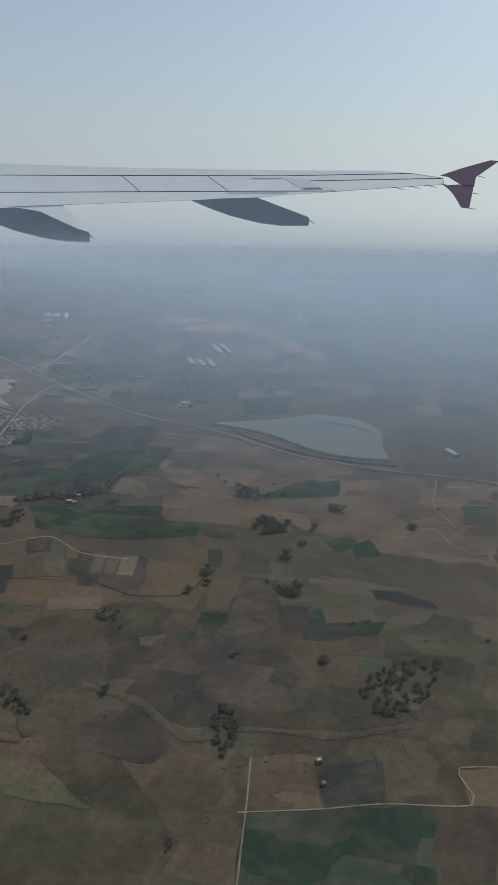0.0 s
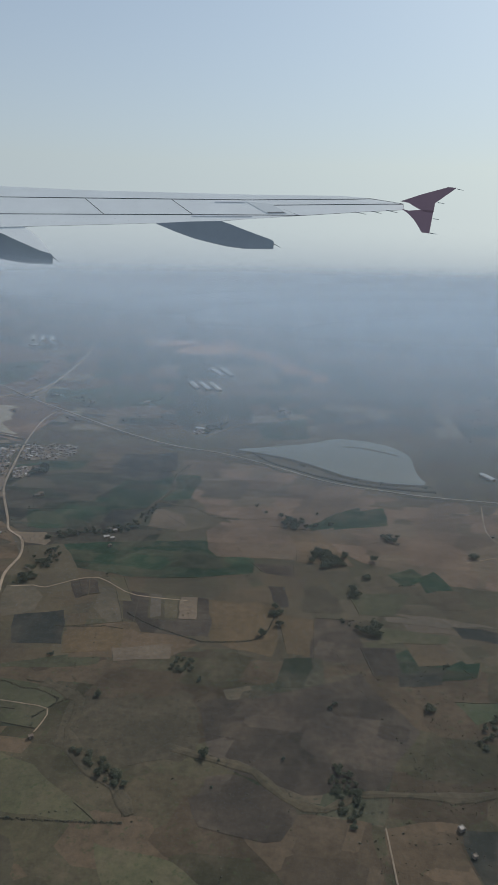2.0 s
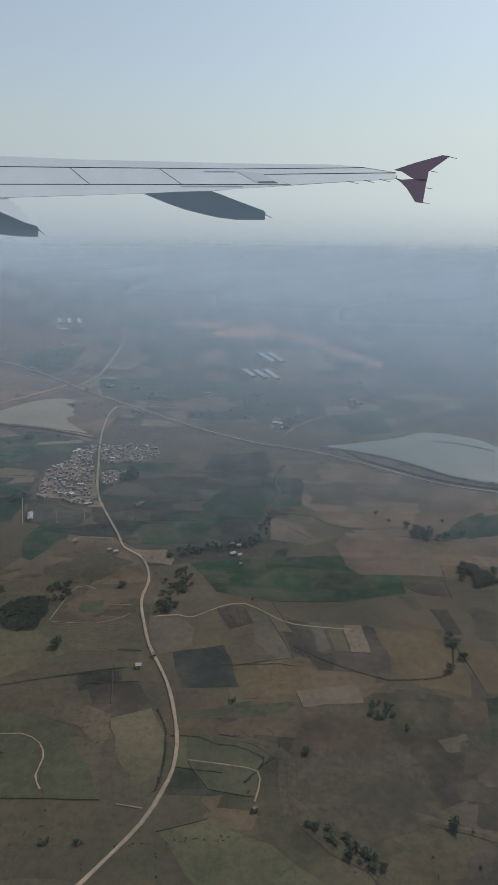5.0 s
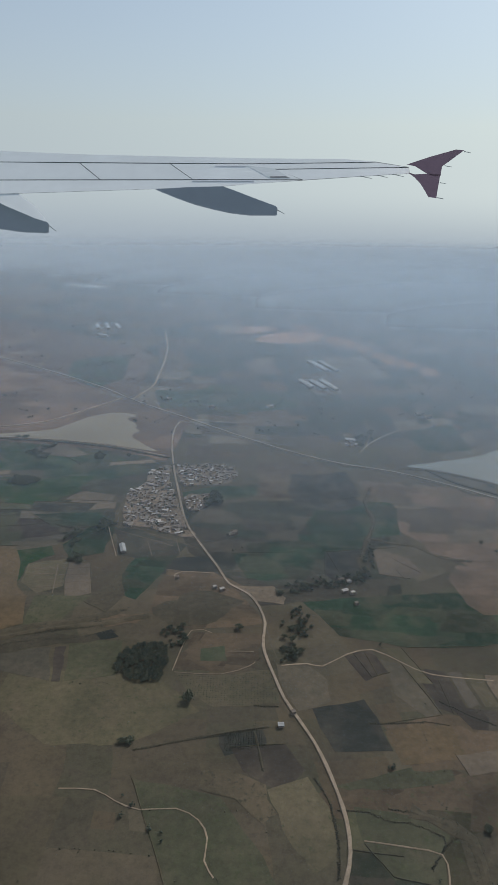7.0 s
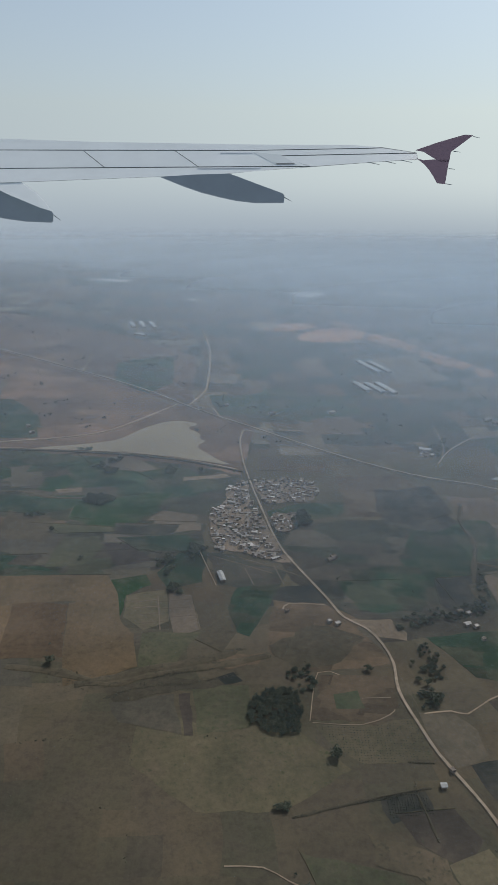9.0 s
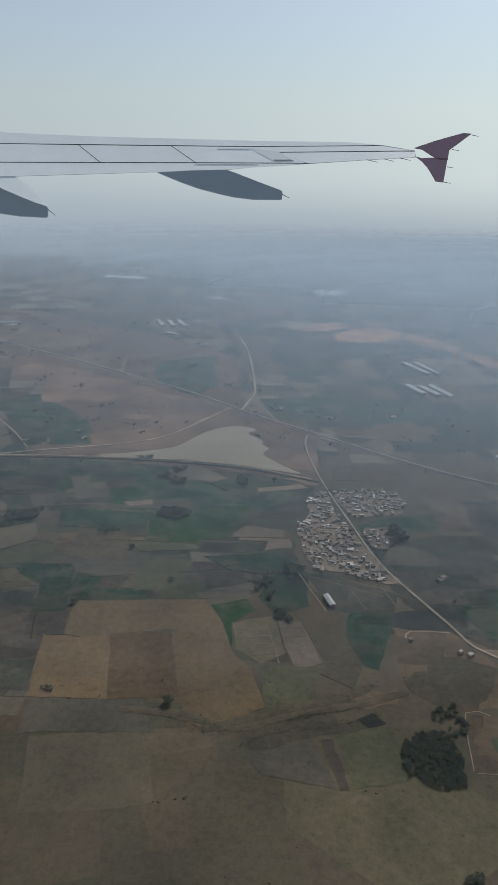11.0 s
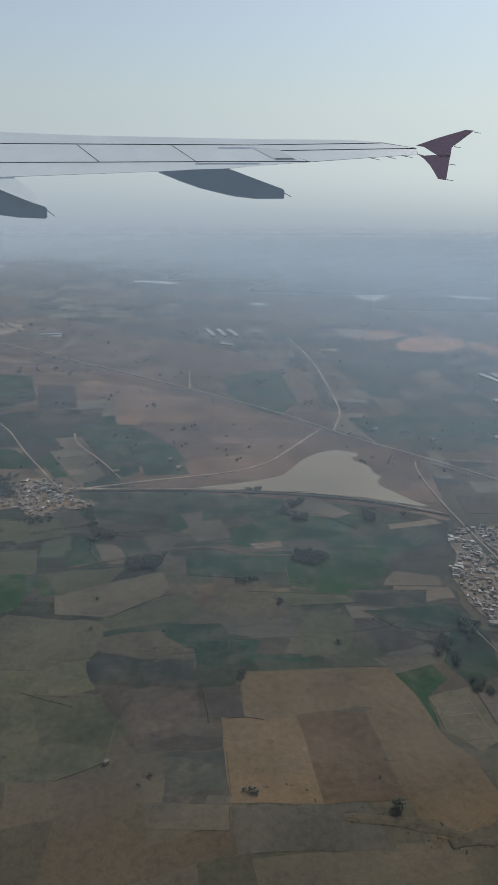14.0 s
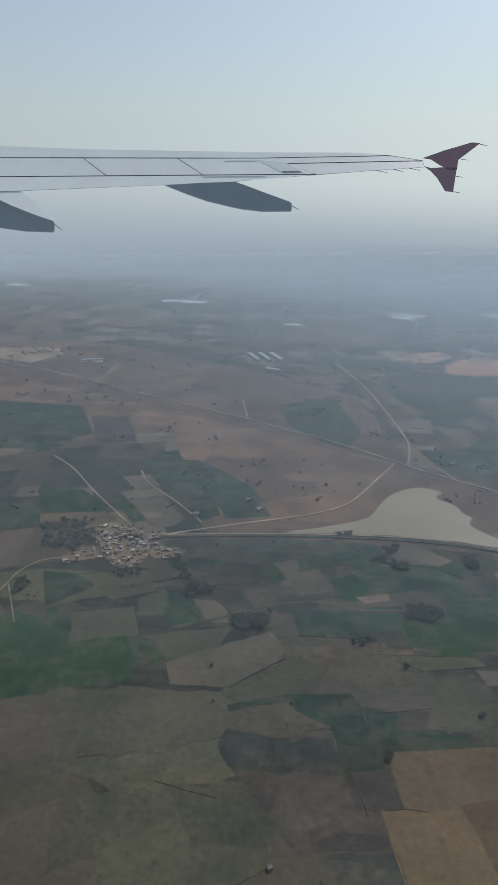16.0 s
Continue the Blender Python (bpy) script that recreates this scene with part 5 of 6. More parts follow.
def tree(seed, height, spread, clumps):
    rng = random.Random(seed)
    t = new("tree")
    bm = bmesh.new()
    limb(bm, (0, 0, -0.3), (0.05, 0, height * 0.45), 0.16, 0.1)
    tips = []
    for i in range(6):
        a = i * 1.05 + rng.uniform(-0.3, 0.3)
        e = (math.cos(a) * spread * 0.5, math.sin(a) * spread * 0.5, height * rng.uniform(0.6, 0.85))
        limb(bm, (0.05, 0, height * rng.uniform(0.3, 0.45)), e, 0.08, 0.03, 5)
        tips.append(e)
    part("trunk", bm, BARK, t)
    verts, faces = [], []
    for i in range(clumps):
        c = rng.choice(tips)
        q = rng.uniform(0.0, 1.05)
        x, y, z = c[0] * q + rng.gauss(0, spread * 0.13), c[1] * q + rng.gauss(0, spread * 0.13), height * 0.58 + (c[2] - height * 0.58) * q + rng.gauss(0, height * 0.13)
        blob(verts, faces, x, y, max(z, height * 0.2), spread * rng.uniform(0.08, 0.17), rng)
    mesh_object("crown", verts, faces, LEAF, t)
    return tagged(t, "dusty dark green broadleaf tree", "tree", "field trees")


TREES = {}
TREE_COUNT = [0]
REST = ([], [], [], [])        # leaves and trunks of the trees past the countable ones


def plant(kind, x, y, scale, turn, z=0.2):
    m = pose(x, y, z, 0, 0, turn)
    TREE_COUNT[0] += 1
    if TREE_COUNT[0] > 300:
        m = np.array(m @ Matrix.Diagonal((scale, scale, scale, 1)))
        for source, verts, faces in zip(sorted(TREES[kind % len(TREES)].children, key=lambda o: o.name), REST[0::2], REST[1::2]):
            k = len(verts)
            co = np.empty(len(source.data.vertices) * 3)
            source.data.vertices.foreach_get("co", co)
            verts += (co.reshape(-1, 3) @ m[:3, :3].T + m[:3, 3]).tolist()
            faces += [tuple(k + i for i in p.vertices) for p in source.data.polygons]
        return
    if kind not in TREES:
        TREES[kind] = (lambda: tree(1, 2.4, 3.0, 90), lambda: tree(2, 2.9, 3.4, 110), lambda: tree(3, 2.0, 2.8, 80), lambda: tree(4, 2.2, 3.8, 110), lambda: tree(5, 3.2, 3.0, 100))[kind]()
        t = TREES[kind]
        t.matrix_basis = m @ Matrix.Diagonal((scale, scale, scale, 1))
        return
    copy_thing(TREES[kind], m).scale = (scale, scale, scale)


def grove(poly, count, gap, seed, size=1.0, z=0.2):
    rng = random.Random(seed)
    for x, y in scattered(poly, count, gap, seed):
        plant(rng.randrange(5), x, y, size * rng.uniform(0.7, 1.25), rng.uniform(0, 360), z)


def row_of_trees(pts, step, seed, size=1.0, spread=1.2, z=0.3):
    rng = random.Random(seed)
    for x, y in spline(pts, step):
        if rng.random() < 0.7:
            plant(rng.randrange(5), x + rng.gauss(0, spread), y + rng.gauss(0, spread), size * rng.uniform(0.5, 1.2), rng.uniform(0, 360), z)


grove([(-236, 354), (-226, 361), (-216, 359), (-214, 347), (-217, 335), (-227, 334), (-237, 341)], 120, 1.5, 51, 0.62)
grove([(-220, 371), (-206, 376), (-206, 363), (-213, 355)], 14, 2.5, 52, 0.6)
grove([(-242, 563), (-222, 580), (-225, 552), (-213, 496), (-219, 476), (-236, 483), (-251, 484), (-253, 531)], 34, 3.5, 84, 0.6)
grove([(-221, 578), (-177, 576), (-179, 546), (-213, 547)], 16, 4.0, 85, 0.55)
grove([(-524, 660), (-499, 658), (-485, 628), (-501, 612), (-514, 623)], 9, 4.0, 86, 0.55)
grove([(-197, 526), (-186, 527), (-186, 508), (-198, 506)], 14, 2.2, 53, 1.1)
grove([(-152, 387), (-145, 389), (-144, 371), (-149, 360), (-153, 367)], 26, 1.6, 120, 0.6)
grove([(-154, 409), (-135, 416), (-106, 420), (-106, 411), (-135, 403), (-151, 400)], 44, 1.6, 121, 0.6)
grove([(-97, 453), (-93, 453), (-102, 414), (-106, 414)], 14, 1.6, 122, 0.5)
grove([(-162, 355), (-153, 357), (-154, 347), (-162, 345)], 14, 1.6, 123, 0.6)
row_of_trees([(-159, 402), (-146, 404), (-136, 412), (-121, 409), (-105, 422), (-105, 438)], 4, 56, 0.9, 2.0)
row_of_trees([(-157, 375), (-156, 359), (-150, 353)], 3, 57, 0.9, 1.8)
row_of_trees([(-483, 643), (-434, 641), (-376, 635), (-315, 626), (-272, 612), (-228, 591)], 9, 58, 0.7, 0.6, 0.4)
row_of_trees([(13, 537), (39, 517), (73, 501), (106, 491)], 8, 59, 0.8, 1.0, 0.4)
row_of_trees([(-26, 451), (-15, 438), (-7, 430), (6, 422), (25, 424)], 5, 60, 1.0, 1.6)
grove([(4, 388), (17, 390), (21, 373), (10, 364), (3, 373)], 10, 2.6, 61, 1.1)
grove([(20, 341), (26, 344), (24, 333), (19, 333)], 4, 2.2, 62, 1.0)
grove([(-23, 322), (-18, 324), (-19, 315), (-24, 315)], 3, 2.0, 63, 1.0)
grove([(18, 307), (31, 309), (28, 298), (17, 299)], 7, 2.3, 64, 1.1)
grove([(-105, 228), (-89, 221), (-81, 209), (-85, 207), (-97, 219)], 14, 2.4, 67, 0.7)
grove([(-550, 669), (-525, 674), (-524, 648), (-540, 631), (-546, 642)], 22, 2.2, 87, 0.9)
grove([(-509, 606), (-488, 608), (-490, 600), (-505, 599)], 8, 2.2, 88, 0.8)
grove([(-539, 649), (-526, 660), (-519, 637), (-533, 630)], 16, 2.4, 71, 0.9)
grove([(-343, 613), (-330, 612), (-329, 604), (-344, 603)], 6, 2.3, 73, 0.9)
grove([(-566, 594), (-556, 605), (-552, 596), (-561, 585)], 8, 2.4, 74, 0.9)
grove([(-267, 484), (-254, 486), (-258, 471), (-269, 470)], 7, 2.3, 75, 1.1)
grove([(-277, 444), (-268, 445), (-270, 435), (-278, 435)], 5, 2.1, 76, 1.1)
grove([(-285, 470), (-274, 467), (-277, 454), (-285, 455)], 7, 2.3, 77, 0.8)
grove([(-439, 554), (-431, 557), (-415, 557), (-415, 549), (-424, 542), (-434, 542)], 26, 2.0, 101, 0.95)
grove([(-462, 593), (-455, 589), (-445, 580), (-449, 574), (-460, 575)], 18, 2.0, 102, 0.85)
grove([(-472, 621), (-467, 622), (-458, 593), (-464, 596)], 12, 2.0, 103, 0.8)
grove([(-340, 554), (-331, 556), (-320, 551), (-322, 543), (-333, 541), (-341, 547)], 30, 2.0, 104, 0.9)
grove([(-332, 623), (-323, 623), (-325, 614), (-334, 614)], 8, 2.0, 105, 0.9)
grove([(-332, 604), (-323, 599), (-323, 593), (-333, 595)], 12, 2.0, 106, 0.9)
grove([(-284, 607), (-278, 596), (-280, 588), (-287, 591)], 12, 2.0, 107, 0.9)
grove([(-561, 667), (-539, 674), (-523, 658), (-533, 636), (-553, 634)], 30, 2.0, 108, 0.9)
grove([(-377, 529), (-367, 531), (-363, 528), (-373, 525)], 10, 2.0, 109, 0.6)
grove([(5, 386), (13, 391), (15, 379), (5, 377)], 10, 2.0, 110, 1.0)
grove([(15, 379), (25, 383), (22, 368), (14, 366)], 9, 2.0, 111, 0.9)
grove([(-10, 429), (5, 437), (5, 422), (-9, 414)], 14, 2.0, 112, 0.9)
grove([(53, 409), (64, 409), (61, 397), (53, 397)], 9, 2.0, 113, 0.9)
grove([(-70, 281), (-61, 281), (-61, 273), (-70, 272)], 12, 2.0, 114, 0.55)
grove([(-7, 220), (-1, 217), (3, 203), (-3, 191), (-8, 196), (-10, 205)], 36, 1.5, 115, 0.5)
grove([(50, 231), (68, 249), (91, 252), (84, 234), (70, 214), (59, 213)], 64, 1.7, 80, 0.6)
grove([(-68, 642), (-47, 657), (-53, 622), (-67, 615)], 10, 3.0, 82, 1.2)
grove([(-280, 475), (-276, 472), (-273, 437), (-277, 437)], 8, 2.2, 83, 0.9)
for x, y, s in ((-204, 322, 1.2), (-180, 371, 1.0), (-155, 350, 1.3), (-329, 382, 1.1), (-330, 473, 0.8), (-358, 639, 1.2), (-352, 639, 1.1), (-403, 633, 1.0),
                (-259, 596, 1.0), (-354, 507, 0.8), (-379, 454, 0.9), (-99, 256, 0.7), (-20, 308, 1.0), (-54, 223, 0.9), (-227, 300, 0.8), (-230, 300, 0.7),
                (-21, 323, 1.0), (-20, 308, 1.0), (-29, 300, 1.0), (103, 381, 1.1), (41, 375, 1.1), (33, 355, 0.9), (38, 248, 0.9)):
    plant(int(x) % 5, x, y, s * 1.1, x * 7 % 360)


def boundary_trees(seed):
    """Single trees and small clumps where field edges meet."""
    rng = random.Random(seed)
    verts, faces = [], []
    for ring in HEDGES:
        for k in (0, 4, 8, 12):
            x, y, _ = ring[k]
            if rng.random() < (0.07 if y < 620 else 0.2) and not any(within(q, x, y) for q in LAKES):
                for _ in range(rng.choice((1, 1, 2, 3))):
                    px, py, r = x + rng.gauss(0, 2.0), y + rng.gauss(0, 2.0), rng.uniform(0.5, 1.2) * (1 if y < 700 else 1.4)
                    for _ in range(14):
                        blob(verts, faces, px + rng.gauss(0, r * 0.45), py + rng.gauss(0, r * 0.45), 0.2 + r * rng.uniform(0.3, 1.5), r * rng.uniform(0.25, 0.5), rng)
    return tagged(mesh_object("boundary_trees", verts, faces, LEAF), "small dark trees along field edges", "trees", kind="stuff")


boundary_trees(91)
tagged(mesh_object("woodland", REST[0], REST[1], LEAF), "dusty dark green trees of farther groves", "trees", kind="stuff")
tagged(mesh_object("woodland_trunks", REST[2], REST[3], BARK), "thin trunks of farther groves", "trees", kind="stuff")


# scrub: small bushes too many to count
def scrub(count, seed, area, size, name="scrub", thresh=0.05):
    rng = random.Random(seed)
    verts, faces = [], []
    tries = 0
    while count and tries < 400000:
        tries += 1
        u = rng.random() ** 1.5
        y = area[1] + (area[3] - area[1]) * u
        x = rng.uniform(area[0], area[2])
        if any(within(q, x, y) for q in LAKES) or noise.noise((x / 70, y / 70, seed)) + 0.5 * noise.noise((x / 18, y / 18, seed + 3.1)) < thresh:
            continue
        count -= 1
        s = size * rng.uniform(0.4, 1.3) * (1 + u * 0.8)
        for _ in range(rng.randrange(1, 4)):
            blob(verts, faces, x + rng.gauss(0, s), y + rng.gauss(0, s), 0.2 + s * 0.5, s * rng.uniform(0.5, 1.0), rng, 0.9)
    return tagged(mesh_object(name, verts, faces, SCRUB), "scattered low dry bushes", "bushes", kind="stuff")


scrub(5000, 5, (-900, 130, 420, 900), 0.26, thresh=0.42)


def hedges():
    """Ragged lines of bushes along some field edges."""
    rng = random.Random(77)
    verts, faces = [], []
    for ring in HEDGES:
        k = rng.choice((0, 4, 8, 12))
        for a, b in zip(ring[k:k + 4], (ring + ring[:1])[k + 1:k + 5]):
            k = max(1.0, a[1] / 480)
            n = max(1, int(math.dist(a, b) / (1.1 * k)))
            for i in range(n):
                if rng.random() < 0.55:
                    s = rng.uniform(0.15, 0.5) * k
                    blob(verts, faces, a[0] + (b[0] - a[0]) * i / n + rng.gauss(0, 0.5), a[1] + (b[1] - a[1]) * i / n + rng.gauss(0, 0.5), 0.2 + s * 0.3, s, rng, 0.8)
    return tagged(mesh_object("hedgerows", verts, faces, SCRUB), "ragged lines of low bushes along field edges", "hedges", kind="stuff")


hedges()


def thicket(pts, width, per_metre, size, seed):
    """A band of scrub along a gully or a hedge."""
    rng = random.Random(seed)
    verts, faces = [], []
    for x, y in spline(pts, 0.4 / per_metre):
        s = size * rng.uniform(0.25, 0.85)
        blob(verts, faces, x + rng.gauss(0, width / 2), y + rng.gauss(0, width / 2), 0.2 + s * 0.3, s, rng, 0.8)
    return tagged(mesh_object("thicket", verts, faces, SCRUB), "band of dense dry scrub", "bushes", kind="stuff")


thicket([(-225, 296), (-206, 300), (-191, 303), (-171, 306)], 0.5, 3.0, 0.5, 1)
thicket([(-177, 303), (-176, 295), (-175, 284)], 0.4, 3.0, 0.45, 2)
thicket([(-349, 380), (-323, 375), (-301, 367), (-281, 372), (-264, 375), (-245, 378), (-226, 383)], 3.0, 2.5, 0.5, 3)
thicket([(-66, 227), (-50, 221), (-36, 216), (-26, 204), (-12, 199), (0, 205), (20, 205), (42, 204), (69, 211)], 2.5, 2.5, 0.45, 4)
thicket([(-124, 265), (-106, 253), (-107, 236), (-99, 221), (-85, 209), (-78, 197)], 3.0, 2.0, 0.5, 5)
thicket([(-104, 438), (-95, 461), (-86, 484), (-86, 509), (-76, 536)], 2.0, 1.5, 0.7, 6)
thicket([(-95, 461), (-81, 454), (-68, 450), (-55, 436), (-39, 432)], 2.0, 1.2, 0.7, 7)
thicket([(-499, 587), (-464, 594), (-441, 585), (-419, 587)], 2.5, 1.2, 0.7, 8)
thicket([(-292, 481), (-280, 477), (-268, 479), (-254, 483)], 1.5, 1.5, 0.6, 9)
thicket([(-315, 367), (-297, 370), (-283, 375), (-263, 379), (-242, 386)], 4.0, 2.5, 0.5, 10)
thicket([(-470, 547), (-439, 556), (-413, 563), (-387, 564), (-364, 554), (-332, 552)], 2.0, 1.3, 0.6, 11)
thicket([(-425, 474), (-414, 475), (-402, 471)], 3.0, 2.0, 0.6, 12)
thicket([(-359, 632), (-342, 610), (-315, 601), (-294, 581)], 2.0, 1.0, 0.7, 13)
thicket([(-40, 570), (-22, 567), (-2, 556), (18, 542), (30, 530), (46, 513), (67, 501), (87, 497), (109, 496)], 2.2, 1.8, 0.8, 70)
thicket([(-311, 798), (-273, 750), (-245, 721), (-218, 695)], 1.2, 0.35, 0.8, 14)
thicket([(-216, 680), (-166, 637), (-126, 603), (-88, 578), (-52, 562)], 1.2, 0.4, 0.8, 15)
for seed, pts in enumerate(([(-129, 306), (-123, 306), (-107, 306)], [(-150, 266), (-140, 265), (-132, 261), (-125, 260), (-116, 255)], [(-116, 255), (-116, 251), (-123, 243)], [(-156, 280), (-152, 268), (-152, 253), (-154, 241)],
                           [(-131, 266), (-120, 263), (-109, 259), (-117, 249)], [(-129, 197), (-104, 195), (-80, 194)], [(-58, 294), (-31, 297), (-21, 319)], [(-96, 318), (-81, 306), (-58, 294)], [(-442, 500), (-429, 509), (-413, 518)],
                           [(-398, 448), (-397, 445), (-395, 427)], [(-370, 632), (-328, 633), (-293, 615)], [(-470, 625), (-458, 590), (-432, 578)], [(-176, 318), (-166, 317)], [(-200, 301), (-190, 302), (-172, 306)])):
    thicket(pts, 0.5, 2.2, 0.55, 30 + seed)
thicket([(-300, 358), (-282, 365), (-265, 365), (-242, 370)], 1.6, 2.2, 0.5, 60)
thicket([(-280, 370), (-265, 373), (-247, 376)], 1.6, 2.2, 0.5, 61)
thicket([(-238, 388), (-248, 382), (-252, 376)], 1.6, 2.2, 0.5, 62)
thicket([(-326, 480), (-306, 483), (-289, 486), (-255, 470)], 2.0, 1.2, 0.6, 16)
scrub(2200, 9, (-1300, 650, 800, 1900), 1.3, thresh=0.12)


def saplings(poly, step, turn, size, label):
    """Rows of young plants."""
    rng = random.Random(3)
    verts, faces = [], []
    c, s = math.cos(radians(turn)), math.sin(radians(turn))
    mx, my = sum(p[0] for p in poly) / len(poly), sum(p[1] for p in poly) / len(poly)
    for i in range(-40, 41):
        for j in range(-40, 41):
            x, y = mx + (i * c - j * s) * step, my + (i * s + j * c) * step
            if within(poly, x, y) and rng.random() < 0.93:
                blob(verts, faces, x + rng.gauss(0, 0.12), y + rng.gauss(0, 0.12), 0.3 + size * 0.5, size * rng.uniform(0.6, 1.1), rng)
    return tagged(mesh_object("saplings", verts, faces, YOUNG), label, "saplings", kind="stuff")


saplings([(-209, 338), (-190, 336), (-167, 340), (-166, 319), (-194, 318), (-203, 326)], 1.3, -4, 0.27, "rows of young orchard trees on pale ground")
saplings([(-190, 303), (-174, 304), (-173, 295), (-189, 294)], 1.05, -4, 0.36, "dark rows of young plants")

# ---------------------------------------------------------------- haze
# sheets standing in for haze: denser and whiter with distance, tops below the wing
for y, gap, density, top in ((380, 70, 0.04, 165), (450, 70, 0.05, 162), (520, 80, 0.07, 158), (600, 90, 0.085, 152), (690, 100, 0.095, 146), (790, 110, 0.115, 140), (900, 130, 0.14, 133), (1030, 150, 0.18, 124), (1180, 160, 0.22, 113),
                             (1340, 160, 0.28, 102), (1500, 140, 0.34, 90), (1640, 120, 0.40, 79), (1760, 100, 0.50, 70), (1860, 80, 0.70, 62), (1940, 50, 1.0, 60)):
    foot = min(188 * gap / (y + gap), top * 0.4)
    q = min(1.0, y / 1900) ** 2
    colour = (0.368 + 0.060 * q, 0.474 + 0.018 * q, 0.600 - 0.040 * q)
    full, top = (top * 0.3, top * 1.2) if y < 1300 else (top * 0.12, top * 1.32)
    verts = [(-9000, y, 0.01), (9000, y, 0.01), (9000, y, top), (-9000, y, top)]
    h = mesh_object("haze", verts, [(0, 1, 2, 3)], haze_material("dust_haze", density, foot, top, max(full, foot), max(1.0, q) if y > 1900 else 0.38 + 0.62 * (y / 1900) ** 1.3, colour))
    tagged(h, "pale upright sheet standing in for distance haze", "haze", kind="structure")



def veil_material(density, colour):
    """Level sheet added to lift the near land's dark tones, thinning out northwards."""
    m = bpy.data.materials.new("low_dust")
    m.use_nodes = True
    n, l = m.node_tree.nodes, m.node_tree.links
    n.clear()
    out, clear, mix = n.new("ShaderNodeOutputMaterial"), n.new("ShaderNodeBsdfTransparent"), n.new("ShaderNodeMixShader")
    fwd, back, both = n.new("ShaderNodeBsdfTranslucent"), n.new("ShaderNodeBsdfDiffuse"), n.new("ShaderNodeMixShader")
    fwd.inputs[0].default_value = back.inputs[0].default_value = (*colour, 1)
    both.inputs[0].default_value = 0.35
    l.new(back.outputs[0], both.inputs[1])
    l.new(fwd.outputs[0], both.inputs[2])
    z, thin = n.new("ShaderNodeSeparateXYZ"), n.new("ShaderNodeMapRange")
    l.new(n.new("ShaderNodeNewGeometry").outputs["Position"], z.inputs[0])
    thin.interpolation_type = "SMOOTHSTEP"
    thin.inputs[1].default_value, thin.inputs[2].default_value, thin.inputs[3].default_value, thin.inputs[4].default_value = 620, 1150, 1, 0
    l.new(z.outputs[1], thin.inputs[0])
    # denser eastwards to imitate sun-side haze and glare in the cabin window
    grow, east, both_ways, total = n.new("ShaderNodeMapRange"), n.new("ShaderNodeMapRange"), n.new("ShaderNodeMath"), n.new("ShaderNodeMath")
    grow.inputs[1].default_value, grow.inputs[2].default_value, grow.inputs[3].default_value, grow.inputs[4].default_value = 150, 600, density * 0.4, density * 2.2
    east.inputs[1].default_value, east.inputs[2].default_value, east.inputs[3].default_value, east.inputs[4].default_value = -280, 160, 0.35, 3.2
    l.new(z.outputs[1], grow.inputs[0])
    l.new(z.outputs[0], east.inputs[0])
    both_ways.operation = total.operation = "MULTIPLY"
    l.new(thin.outputs[0], both_ways.inputs[0])
    l.new(grow.outputs[0], both_ways.inputs[1])
    l.new(both_ways.outputs[0], total.inputs[0])
    l.new(east.outputs[0], total.inputs[1])
    l.new(total.outputs[0], mix.inputs[0])
    l.new(clear.outputs[0], mix.inputs[1])
    l.new(both.outputs[0], mix.inputs[2])
    l.new(mix.outputs[0], out.inputs[0])
    return m


low_dust = mesh_object("haze", [(-3000, -800, 40), (3000, -800, 40), (3000, 1160, 40), (-3000, 1160, 40)], [(0, 1, 2, 3)], veil_material(0.030, (0.45, 0.53, 0.57)))
tagged(low_dust, "low pale sheet standing in for haze and glare", "haze", kind="structure")
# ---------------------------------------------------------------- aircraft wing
# oversized wing, placed and sized kilometres off to fit the camera's view
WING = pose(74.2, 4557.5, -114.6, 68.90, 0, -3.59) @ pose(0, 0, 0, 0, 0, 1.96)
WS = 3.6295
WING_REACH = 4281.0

WHITE_PAINT = varied("white_wing_paint", [(0.84, 0.875, 0.86), (0.86, 0.895, 0.88)], 0.35, 0.0, 0.004, 0.06)
GREY_PAINT = varied("grey_fairing_paint", [(0.285, 0.32, 0.345), (0.30, 0.335, 0.36)], 0.4, 0.0, 0.004, 0.1)
GREY_WHITE = varied("pale_grey_wing_paint", [(0.70, 0.745, 0.74), (0.72, 0.765, 0.76)], 0.4, 0.0, 0.004, 0.05)
SEAM = varied("dark_panel_gap", [(0.17, 0.19, 0.20), (0.20, 0.22, 0.23)])
RED_PAINT = varied("dark_red_winglet_paint", [(0.290, 0.185, 0.215), (0.305, 0.195, 0.226)], 0.4, 0.0, 0.004, 0.08)
# pale colour for highlights painted along panel edges
HIGHLIGHT = varied("bare_alloy_strip", [(0.75, 0.77, 0.8), (0.8, 0.82, 0.85)], 0.4, 0.0, 0.01, 0.05)

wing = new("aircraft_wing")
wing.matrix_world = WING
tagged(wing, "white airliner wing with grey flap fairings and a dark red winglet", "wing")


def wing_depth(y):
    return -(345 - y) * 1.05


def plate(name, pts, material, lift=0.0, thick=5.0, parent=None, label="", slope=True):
    """A wing panel outlined from the camera's view, with thickness along the sight line."""
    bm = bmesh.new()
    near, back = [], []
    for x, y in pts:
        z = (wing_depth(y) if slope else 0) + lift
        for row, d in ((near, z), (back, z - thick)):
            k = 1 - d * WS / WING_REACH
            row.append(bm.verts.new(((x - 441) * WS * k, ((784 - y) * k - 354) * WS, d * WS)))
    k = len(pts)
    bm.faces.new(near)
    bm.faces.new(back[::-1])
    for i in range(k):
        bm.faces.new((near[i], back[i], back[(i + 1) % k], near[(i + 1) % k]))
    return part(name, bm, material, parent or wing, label)


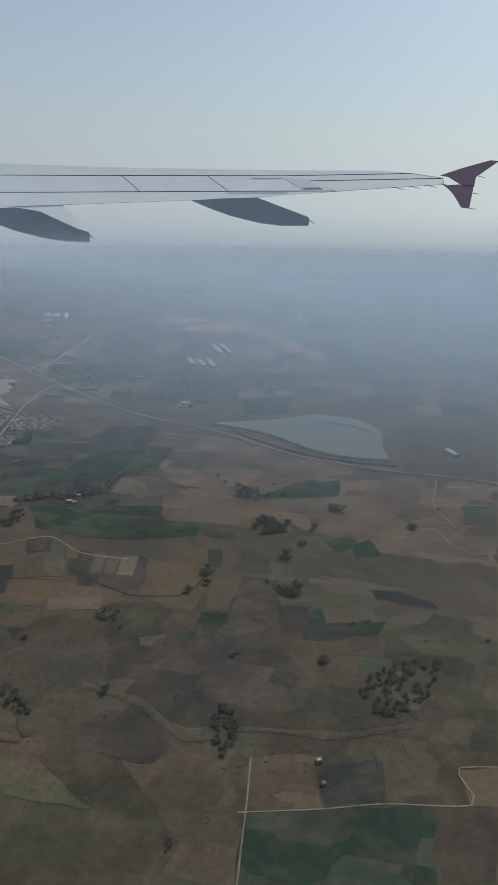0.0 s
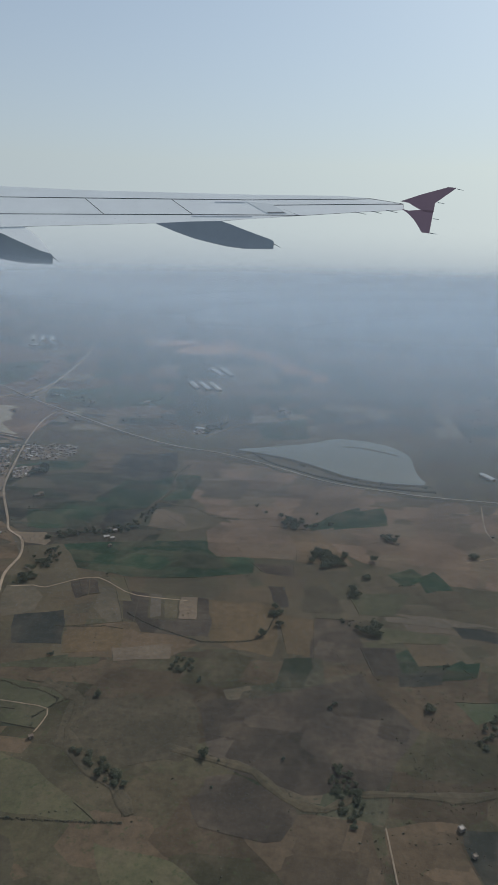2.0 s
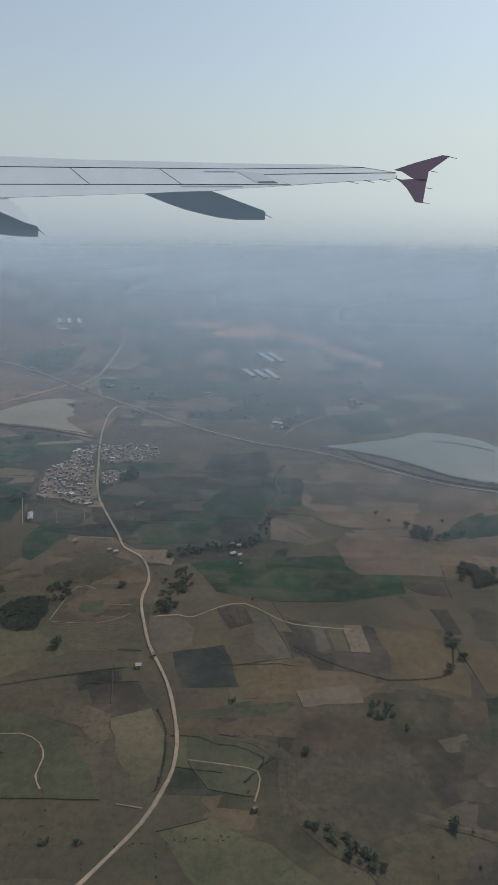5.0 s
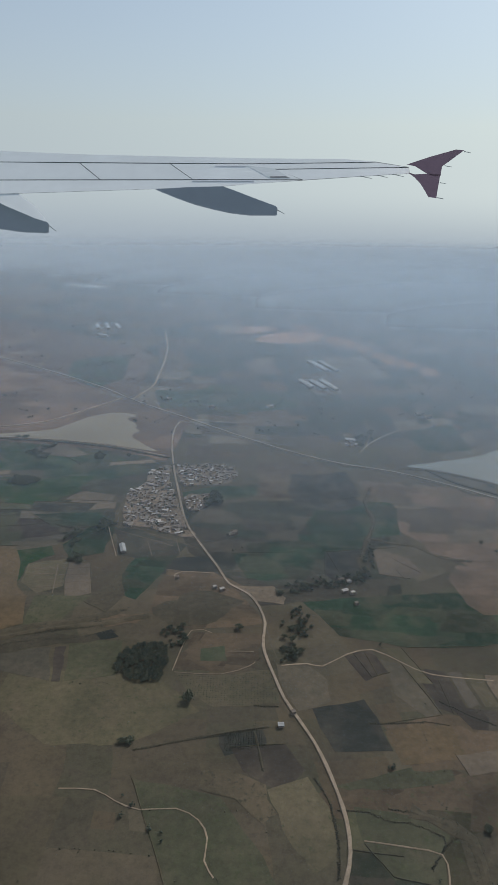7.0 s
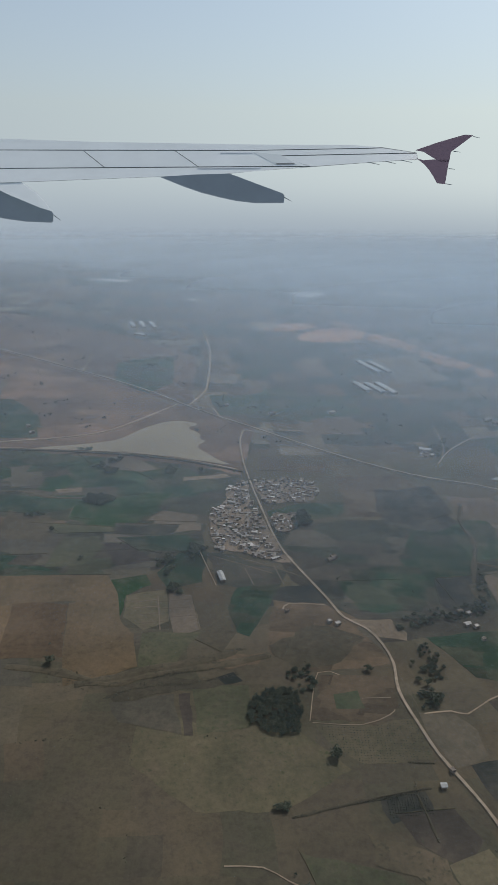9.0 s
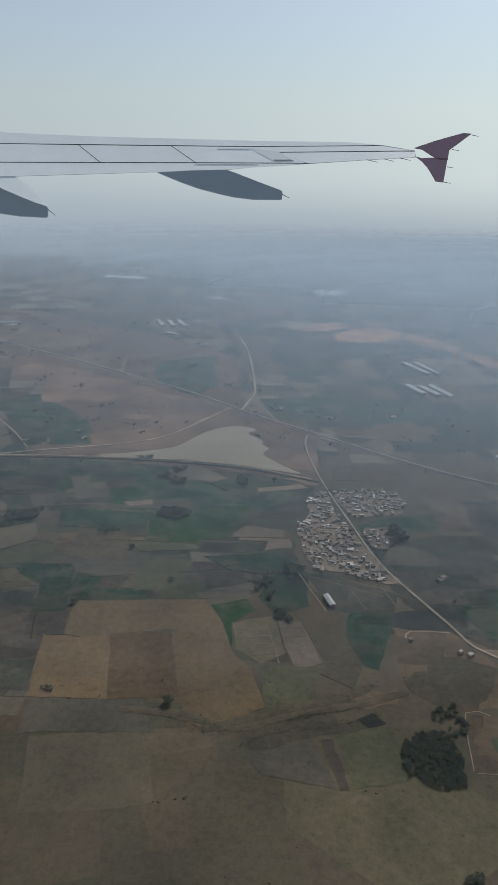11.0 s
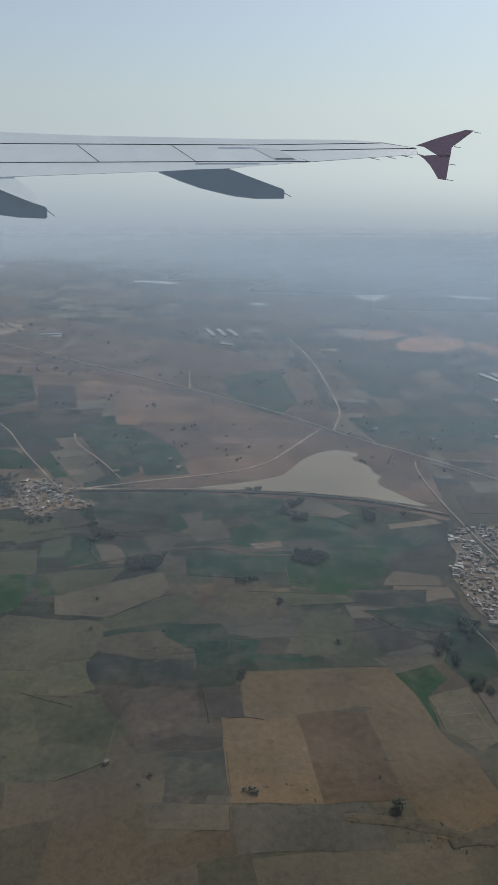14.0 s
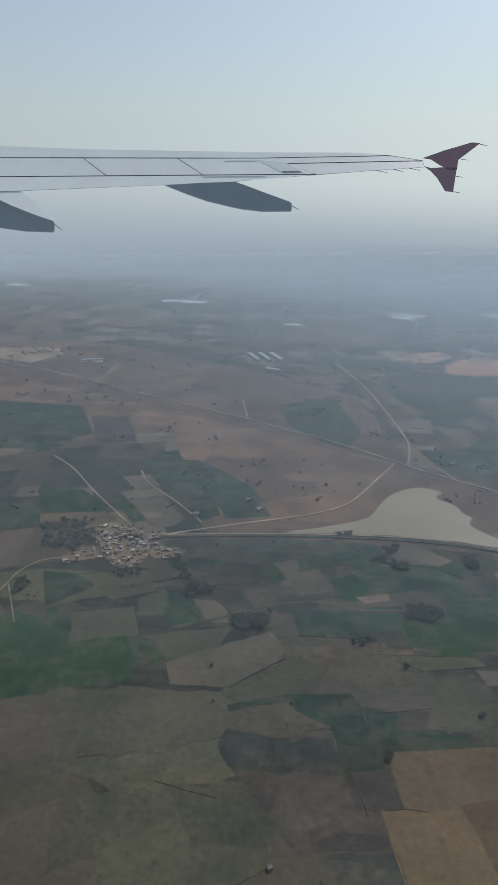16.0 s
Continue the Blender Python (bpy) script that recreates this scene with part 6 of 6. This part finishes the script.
def fairing(name, pts, material, pod_depth=3.0):
    """A flat pod outlined from the camera's view, its near rim slightly drawn in."""
    bm = bmesh.new()
    cx, cy = sum(p[0] for p in pts) / len(pts), sum(p[1] for p in pts) / len(pts)
    rings = []
    for s, d in ((1.0, -0.6), (1.0, 0.3), (0.99, 0.6)):
        rings.append([bm.verts.new(((cx + (x - cx) * s - 441) * WS, (430 - cy - (y - cy) * s) * WS, d * pod_depth * WS)) for x, y in pts])
    k = len(pts)
    for a, b in zip(rings, rings[1:]):
        for i in range(k):
            bm.faces.new((a[i], a[(i + 1) % k], b[(i + 1) % k], b[i]))
    bm.faces.new(rings[0])
    bm.faces.new(rings[-1][::-1])
    return part(name, bm, material, wing, "dark grey flap track fairing")


plate("wing_box", [(-130, 262), (0, 268), (160, 276), (290, 280), (450, 285), (610, 288), (665, 293), (724, 303), (726, 315), (636, 319.5), (535, 325.5), (440, 331), (393, 335), (209, 340), (0, 345), (-130, 348.4)], SEAM, -3.2)
plate("slat", [(-130, 262), (0, 268), (160, 276), (290, 280), (450, 285), (610, 288), (665, 293), (640, 293.6), (440, 294.3), (0, 287), (-130, 284.4)], WHITE_PAINT)
plate("upper_skin", [(-130, 285.8), (0, 288.4), (140, 291), (175, 320.4), (0, 319), (-130, 317.7)], WHITE_PAINT)
plate("upper_skin", [(142, 291), (300, 293.6), (339, 321.6), (177, 320.4)], WHITE_PAINT)
plate("upper_skin", [(302, 293.6), (440, 295.6), (640, 295), (665, 294.4), (720, 303), (484, 304.4), (533, 323.6), (450, 322.6), (341, 321.6)], WHITE_PAINT)
plate("flap", [(-130, 319.2), (0, 320.6), (339, 323.2), (450, 324.2), (534, 325), (440, 331), (393, 334.5), (274, 338), (209, 339.6), (0, 344.5), (-130, 348)], WHITE_PAINT)
plate("aileron", [(487, 305.8), (704, 304.6), (724, 305), (725, 314.6), (636, 319), (537, 324.6)], WHITE_PAINT)
plate("spoiler", [(436, 297.5), (485, 303.2), (508, 317.2), (476, 319.8)], GREY_WHITE, 0.8, 1)
plate("slot", [(477, 317.6), (505, 317.6), (513, 320), (478, 320)], SEAM, 1.2, 1)
# two thin strips carry the painted highlights of the panel edges
plate("alloy_strip", [(381, 297), (436, 297.6), (436, 299.4), (381, 298.8)], HIGHLIGHT, 1.5, 1)
plate("alloy_strip", [(340, 323.6), (450, 324.6), (450, 326), (340, 325)], HIGHLIGHT, 1.5, 1)
fairing("flap_fairing", [(274, 339), (330, 336), (393, 335), (410, 341), (440, 353), (487, 371), (490, 374), (489, 386), (486, 387), (440, 386.5), (405, 382), (379, 376), (345, 367), (312, 355)], GREY_PAINT)
fairing("flap_fairing", [(-150, 352), (-60, 348), (-10, 357), (10, 367), (47, 383), (82, 396), (84.5, 399), (84, 413), (80, 415), (36, 412.5), (0, 407), (-60, 392), (-110, 374)], GREY_PAINT)
plate("flap_root", [(-60, 346.5), (30, 344), (60, 366), (83, 396), (60, 389), (10, 366), (-10, 357)], WHITE_PAINT, -2, 2)
plate("winglet", [(720, 299), (760, 286), (808, 273), (823, 274.5), (783, 303), (780, 320), (765, 320), (752, 313), (735, 302)], RED_PAINT, 3, 4, label="dark red upper winglet fin", slope=False)
plate("winglet", [(722, 313), (735, 316.5), (752, 315.5), (780, 316.5), (776, 338), (772, 359), (758, 357), (752, 346), (744, 333), (734, 322)], RED_PAINT, 3, 4, label="dark red lower winglet fin", slope=False)
for x0, y0, x1, y1 in ((85, 401, 97, 411), (490, 377, 502, 384), (823, 276, 835, 279), (788, 301, 800, 303.5), (779, 331, 790, 333), (773, 357.5, 785, 360), (638, 318, 658, 323), (668, 316.5, 686, 321.5), (695, 315, 715, 320)):
    plate("static_wick", [(x0, y0), (x1, y1), (x1 - 0.3, y1 + 0.7), (x0 - 0.6, y0 + 1.3)], SEAM, 1, 1, slope=False)
